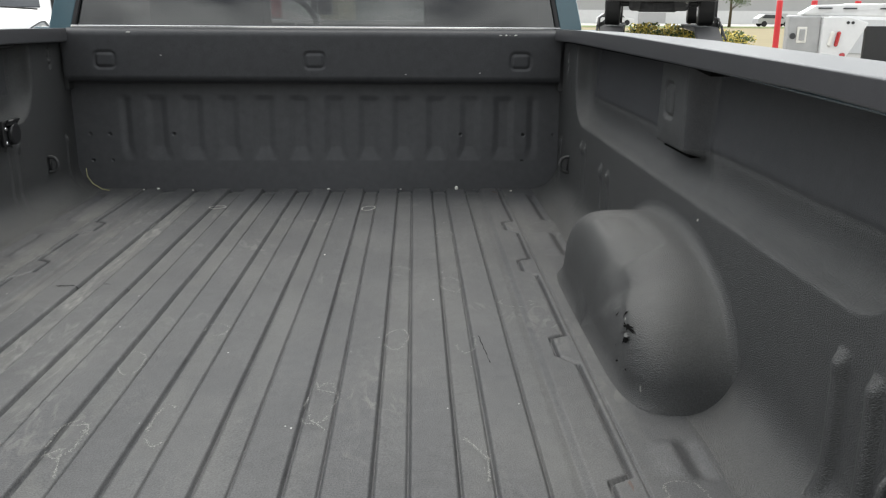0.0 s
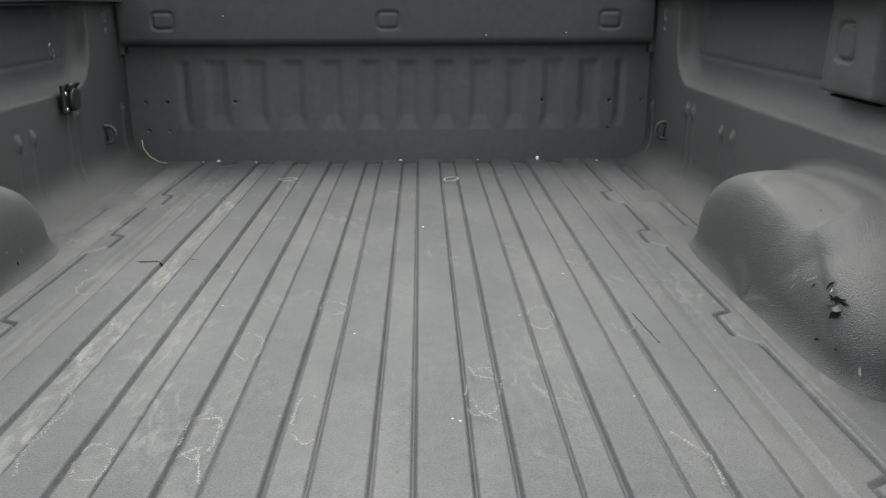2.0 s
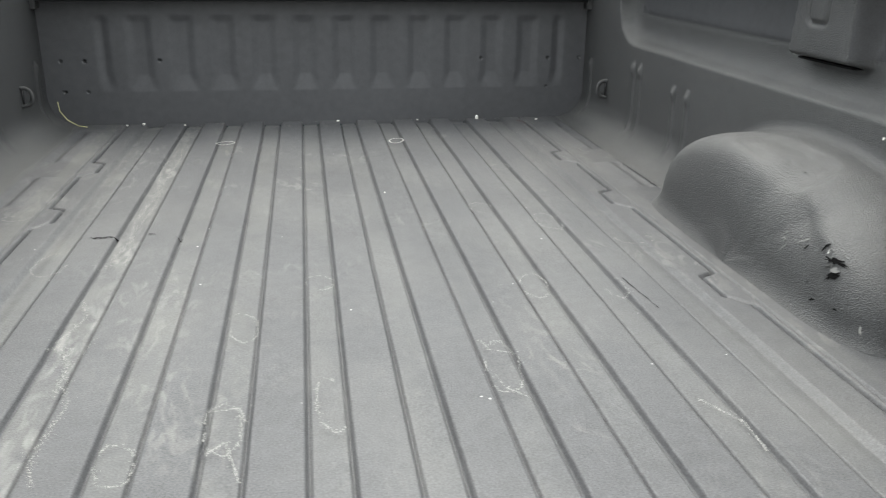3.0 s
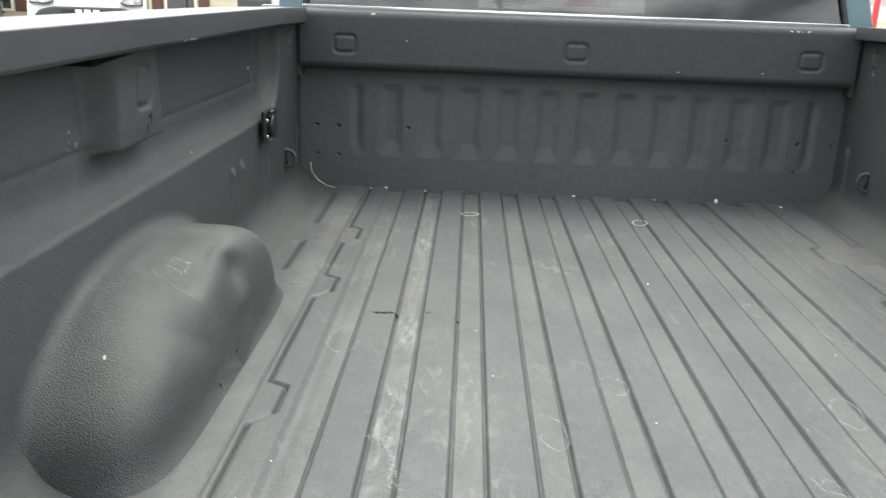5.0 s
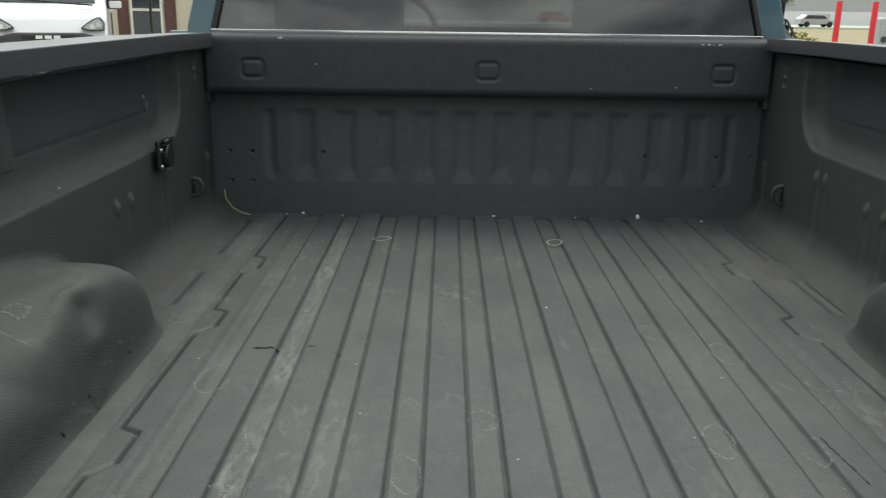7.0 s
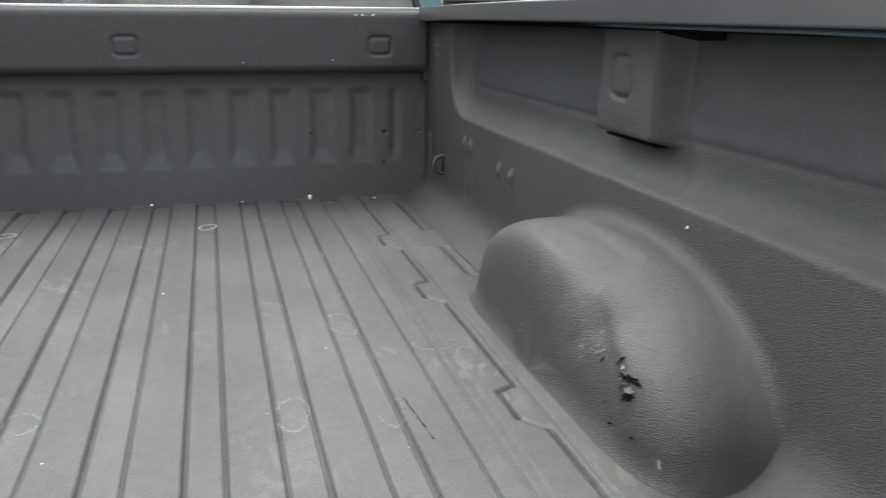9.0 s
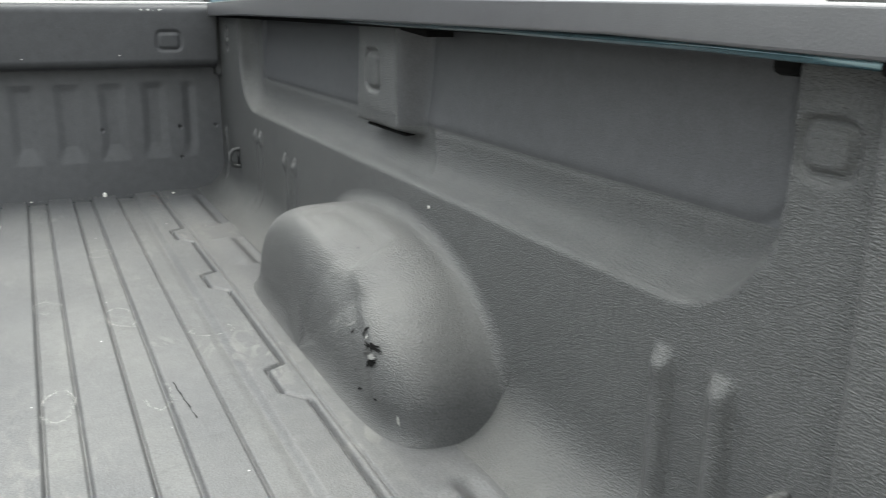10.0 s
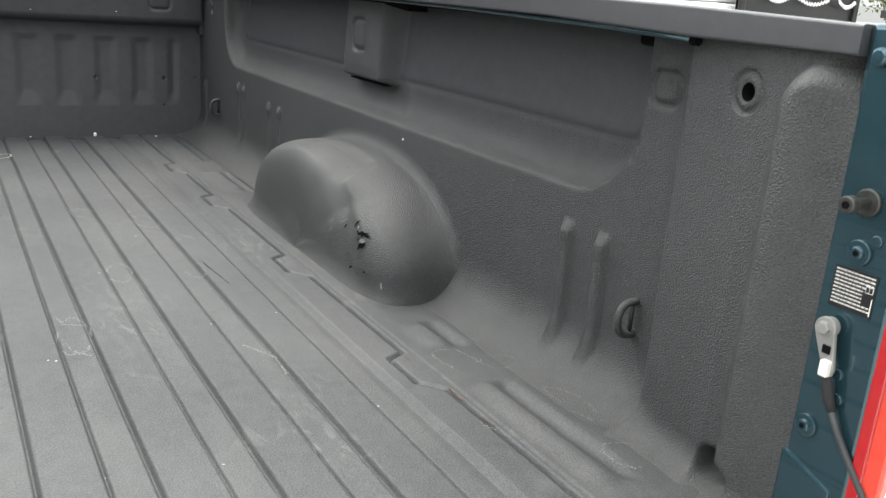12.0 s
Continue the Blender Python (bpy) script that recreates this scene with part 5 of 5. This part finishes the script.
def display_truck():
    """Dark pickup up on a steel display ramp, seen from behind."""
    m = pose(4.89, 16.0, GROUND, 0, 0, -14)
    z = 1.30
    ob = tagged(new("raised_pickup"), "dark grey pickup standing on a steel display ramp", "pickup truck")
    for s in (-1, 1):
        for y in (0.0, 3.4):
            wheel_on(ob, s * 0.84, y, 0.4, 0.28, m @ Matrix.Translation((0, 0, z)), DARK_PAINT)
    part("body", add_box(box(-0.98, 0.98, -0.9, 4.4, z + 0.75, z + 1.25, 0.06, m=m), -0.9, 0.9, 1.0, 3.0, z + 1.25, z + 1.8, 0.15, m=m), DARK_PAINT, ob, "dark painted body")
    part("rear_bumper", box(-0.95, 0.95, -1.05, -0.85, z + 0.42, z + 0.75, 0.04, m=m), DARK_PAINT, ob, "dark bumper")
    part("underbody", box(-0.55, 0.5, -0.7, 0.6, z + 0.26, z + 0.6, 0.06, m=m), BLACK, ob, "black underbody")
    part("spare_tyre", cyl(0.36, 0.2, m @ pose(-0.05, -0.5, z + 0.34), 28, bevel=0.05), RUBBER, ob, "black spare tyre")
    part("rear_axle", cyl(0.06, 1.5, m @ pose(0, 0, z + 0.4, 0, 90), 16), BLACK, ob)
    part("differential", cyl(0.15, 0.25, m @ pose(0.1, 0, z + 0.4, 90), 20, bevel=0.04), BLACK, ob)
    for s in (-1, 1):
        part("shock", cyl(0.03, 0.45, m @ pose(s * 0.55, -0.05, z + 0.55, 0, s * 12), 12), BLACK, ob)
        part("frame_rail", box(s * 0.5 - 0.05, s * 0.5 + 0.05, -0.9, 4.2, z + 0.55, z + 0.72, m=m), BLACK, ob)
    part("exhaust", cyl(0.04, 1.6, m @ pose(0.45, 0.1, z + 0.42, 90), 14), STEEL, ob)
    r = tagged(new("display_ramp"), "dark steel vehicle display ramp on angled legs", "ramp")
    for s in (-1, 1):
        side = [(-1.7, z - 0.24), (-0.45, z - 0.02), (4.3, z - 0.02), (4.3, z - 0.1), (-0.45, z - 0.1), (-1.7, z - 0.34)]
        bm = prism(side, "x", s * 0.84 - 0.21, s * 0.84 + 0.21, 0.008)
        bmesh.ops.transform(bm, matrix=m, verts=bm.verts)
        tr = part("track", bm, RAMP, r, "steel wheel track")
        part("track_lip", box(s * 1.06 - 0.012, s * 1.06 + 0.012, -0.45, 4.3, z - 0.05, z + 0.05, m=m), RAMP, tr)
        for y in (-1.5, 0.6, 2.4, 4.2):
            part("leg", box(s * 0.84 + 0.17, s * 0.84 + 0.2, y - 0.02, y + 0.02, 0, z - 0.08 - 0.2 * (y < 0), m=m), RAMP, r)
        part("guard_rail", tube([m @ Vector((s * 1.08, -1.6, z - 0.2)), m @ Vector((s * 1.1, 0.2, z + 0.12)), m @ Vector((s * 1.1, 3.5, z + 0.2))], 0.022, 8), RAMP, r, "", True)
        for y in (-0.7, 0.3):
            part("guard_post", box(s * 1.09 - 0.013, s * 1.09 + 0.013, y - 0.015, y + 0.015, z - 0.5, z + 0.02 + 0.1 * (y > 0), m=m), RAMP, r)
    for y in (-0.9, 1.7, 4.2):
        part("cross_bar", box(-0.9, 0.9, y - 0.025, y + 0.025, z - 0.4, z - 0.35, m=m), RAMP, r)
    # upright ladder frame at the side of the ramp
    for x, y in ((1.12, 1.1), (1.12, 1.9)):
        part("upright", box(x - 0.025, x + 0.025, y - 0.025, y + 0.025, 0, z + 1.5, m=m), RAMP, r)
    for k in range(7):
        part("rung", box(1.105, 1.135, 1.1, 1.9, 0.3 + 0.36 * k, 0.34 + 0.36 * k, m=m), RAMP, r)


display_truck()


def service_truck():
    """White pickup with an aluminium service body, standing alongside."""
    ob = tagged(new("service_truck"), "white service truck with aluminium tool body", "truck")
    m = pose(0, 0, 0)
    part("tool_box", box(4.8, 5.2, 10.0, 10.12, 0.14, 0.58, 0.02), ALU, ob, "aluminium tool box")
    h = part("latch_plate", box(4.91, 5.03, 9.985, 10.0, 0.26, 0.45, 0.01), TRIM_WHITE, ob, "white latch plate")
    part("latch_hole", box(4.935, 5.005, 9.975, 9.99, 0.29, 0.42, 0.008), ALU, h)
    part("lock", cyl(0.035, 0.02, pose(4.86, 9.99, 0.34, 90), 16), GREY_PLASTIC, ob)
    bm = prism([(5.2, 0.14), (5.5, 0.05), (5.76, 0.5), (5.5, 0.57), (5.2, 0.56)], "y", 9.96, 10.06, 0.01)
    part("rear_panel", bm, WHITE_PAINT, ob, "white rear corner panel")
    for x, mt in ((5.31, TRIM_WHITE), (5.39, RED_LENS)):
        part("lamp", box(x - 0.025, x + 0.025, 9.93, 9.97, 0.22, 0.4, 0.022, 3, m=Matrix.Translation((x, 0, 0.3)) @ pose(0, 0, 0, 0, 10) @ Matrix.Translation((-x, 0, -0.3))), mt, ob, "oval rear lamp")
    for x, z, r in ((5.47, 0.12, 0.03), (5.54, 0.06, 0.04)):
        part("marker_lamp", cyl(r, 0.03, pose(x, 9.95, z, 90), 18), RED_LENS, ob, "red marker lamp")
    for x in (5.5, 5.56):
        part("hole", cyl(0.018, 0.01, pose(x, 9.955, 0.5, 90), 12), BLACK, ob)
    part("side_top", prism([(4.95, 0.6), (5.12, 0.7), (7.2, 0.76), (7.2, 0.56), (4.95, 0.58)], "y", 10.02, 10.15, 0.015), WHITE_PAINT, ob, "white body top")
    for x in (5.15, 5.45, 5.9):
        part("slot", box(x, x + 0.16, 10.0, 10.03, 0.655, 0.672), GREY_PLASTIC, ob)
    part("inner_bed", box(5.78, 7.0, 10.05, 10.1, -0.1, 0.46), BLACK, ob, "dark open bed end")
    part("deck", box(4.9, 7.2, 9.9, 12.6, -0.02, 0.04, 0.01), STEEL, ob, "steel deck edge")
    part("chassis", box(5.6, 7.4, 10.3, 13.0, -0.55, -0.02), BLACK, ob)
    mc = pose(7.9, 12.9, 0, 0, 0, -37)
    part("cab", add_box(box(-0.95, 0.95, -1.1, 1.2, -0.5, 0.6, 0.08, m=mc), -0.85, 0.85, -1.0, 0.7, 0.55, 0.75, 0.08, m=mc), WHITE_PAINT, ob, "white cab")
    for x, y in ((5.9, 11.0), (7.2, 10.6), (7.2, 13.6), (8.7, 12.6)):
        road_wheel(ob, x, y, 0.39, 0.26)


service_truck()


def far_car(x, y, m_paint, label):
    ob = tagged(new("parked_car"), label, "car", "far parked cars")
    m = pose(x, y, GROUND)
    bm = prism([(-2.2, 0.35), (2.2, 0.35), (2.2, 0.75), (1.2, 0.92), (0.7, 1.42), (-1.4, 1.45), (-2.1, 0.95)], "y", -0.88, 0.88, 0.05)
    bmesh.ops.transform(bm, matrix=m, verts=bm.verts)
    part("body", bm, m_paint, ob)
    bm = prism([(1.02, 0.95), (0.62, 1.36), (-1.3, 1.38), (-1.75, 0.97)], "y", -0.9, -0.86)
    bmesh.ops.transform(bm, matrix=m, verts=bm.verts)
    part("side_windows", bm, CAR_GLASS, ob)
    for dx in (-1.35, 1.35):
        for dy in (-0.8, 0.8):
            part("wheel", cyl(0.33, 0.2, m @ pose(dx, dy, 0.33, 90), 20), RUBBER, ob)


far_car(43.9, 106, SILVER, "silver car parked far off by the grass")
far_car(13.5, 112, BOLLARD, "small red car parked far off beyond the lot")
far_car(25.0, 108, WHITE_PAINT, "white car parked far off beyond the lot")


def tree(x, y, h, seed):
    """Thin street tree: tapered trunk, limbs and a loose crown of leaves."""
    rng = random.Random(seed)
    ob = tagged(new("tree"), "thin young street tree with a loose green crown", "tree", "street trees")
    bm = tube([(x, y, GROUND), (x + 0.05, y, GROUND + h * 0.3), (x - 0.03, y, GROUND + h * 0.6), (x, y, GROUND + h * 0.95)], [h * 0.03, h * 0.024, h * 0.016, 0.02], 8)
    tips = []
    for i in range(12):
        a, z = rng.uniform(0, 6.28), GROUND + h * rng.uniform(0.3, 0.8)
        r = h * rng.uniform(0.18, 0.38)
        tip = Vector((x + r * math.cos(a), y + r * math.sin(a), z + r * rng.uniform(0.3, 0.8)))
        add_tube(bm, [(x, y, z), Vector((x, y, z)).lerp(tip, 0.5) + Vector((0, 0, -0.05 * h * 0.3)), tip], [h * 0.012, h * 0.008, 0.015], 6)
        tips.append(tip)
    part("trunk", bm, BARK, ob, "brown trunk with limbs", True)
    verts, faces = [], []
    for tip in tips:
        for _ in range(160):
            c = tip + Vector((rng.gauss(0, 1), rng.gauss(0, 1), rng.gauss(0, 0.7))) * h * 0.075
            u = Vector((rng.uniform(-1, 1), rng.uniform(-1, 1), rng.uniform(-1, 1))).normalized() * h * 0.022
            w = u.orthogonal().normalized() * h * 0.011
            k = len(verts)
            verts += [c - u, c + w, c + u, c - w]
            faces.append((k, k + 1, k + 2, k + 3))
    me = bpy.data.meshes.new("crown")
    me.from_pydata([tuple(v) for v in verts], [], faces)
    link("crown", me, LEAF, ob, "loose green leaves", False)


tree(35.0, 96, 6.0, 1)
tree(14.0, 95, 5.0, 2)
tree(31.5, 99, 5.0, 3)
tree(40.5, 26, 5.5, 5)


def flower_bed(x0, x1, y0, y1, n, seed):
    rng = random.Random(seed)
    verts, faces, mats = [], [], []
    for i in range(n):
        c = Vector((rng.uniform(x0, x1), rng.uniform(y0, y1), GROUND))
        c.z += rng.uniform(0.3, 1.0) * (1.25 - 0.085 * (c.x - x0) + 0.06 * math.sin(c.x * 9.1) + 0.05 * math.sin(c.x * 23))
        u = Vector((rng.uniform(-1, 1), rng.uniform(-1, 1), rng.uniform(-1, 1))).normalized() * 0.045
        w = u.orthogonal().normalized() * 0.028
        k = len(verts)
        verts += [c - u, c + w, c + u, c - w]
        faces.append((k, k + 1, k + 2, k + 3))
        mats.append(0 if rng.random() < 0.55 else 1)
    me = bpy.data.meshes.new("flower_bed")
    me.from_pydata([tuple(v) for v in verts], [], faces)
    me.materials.append(FLOWER)
    me.materials.append(LEAF)
    me.polygons.foreach_set("material_index", mats)
    ob = new("flower_bed", me)
    tagged(ob, "bed of yellow flowering shrubs beside the lot", "shrubs", kind="stuff")


flower_bed(5.4, 8.05, 19.2, 20.6, 11000, 7)


def rack_truck():
    """White pickup with a black headache rack, parked alongside."""
    ob = tagged(new("rack_truck"), "white pickup with a black steel rack and chains", "pickup truck")
    y = 5.0
    part("rack_frame", add_box(add_box(add_box(box(6.25, 6.32, y, y + 0.06, 0.2, 1.3, 0.01), 7.85, 7.92, y, y + 0.06, 0.2, 1.3, 0.01), 6.25, 7.92, y, y + 0.06, 1.2, 1.3, 0.01), 6.25, 7.92, y + 0.03, y + 0.05, 0.25, 0.95), BLACK, ob, "black steel rack")
    for x0, x1 in ((6.5, 6.85), (6.95, 7.4), (7.55, 7.8)):
        pts = [(x0 + (x1 - x0) * t, y - 0.03, 0.72 - 0.05 * math.sin(math.pi * t) + 0.012 * (-1) ** i) for i, t in enumerate(np.linspace(0, 1, 22))]
        part("chain", tube(pts, 0.014, 6), CHROME, ob, "bright chain", True)
    part("bed_box", box(6.1, 8.0, y - 2.3, y, -0.4, 0.22, 0.04), WHITE_PAINT, ob, "white bed")
    cabp = part("cab", add_box(box(6.1, 8.05, y + 0.1, y + 2.4, -0.45, 0.62, 0.06), 6.2, 7.95, y + 0.2, y + 1.9, 0.6, 1.15, 0.12), WHITE_PAINT, ob, "white cab")
    part("side_mirror", box(8.12, 8.2, y - 0.2, y - 0.1, 0.6, 0.68, 0.01), GREY_PLASTIC, cabp)
    for x in (6.2, 7.9):
        for yy in (y - 1.2, y + 2.0):
            road_wheel(ob, x, yy, 0.39, 0.26)


rack_truck()
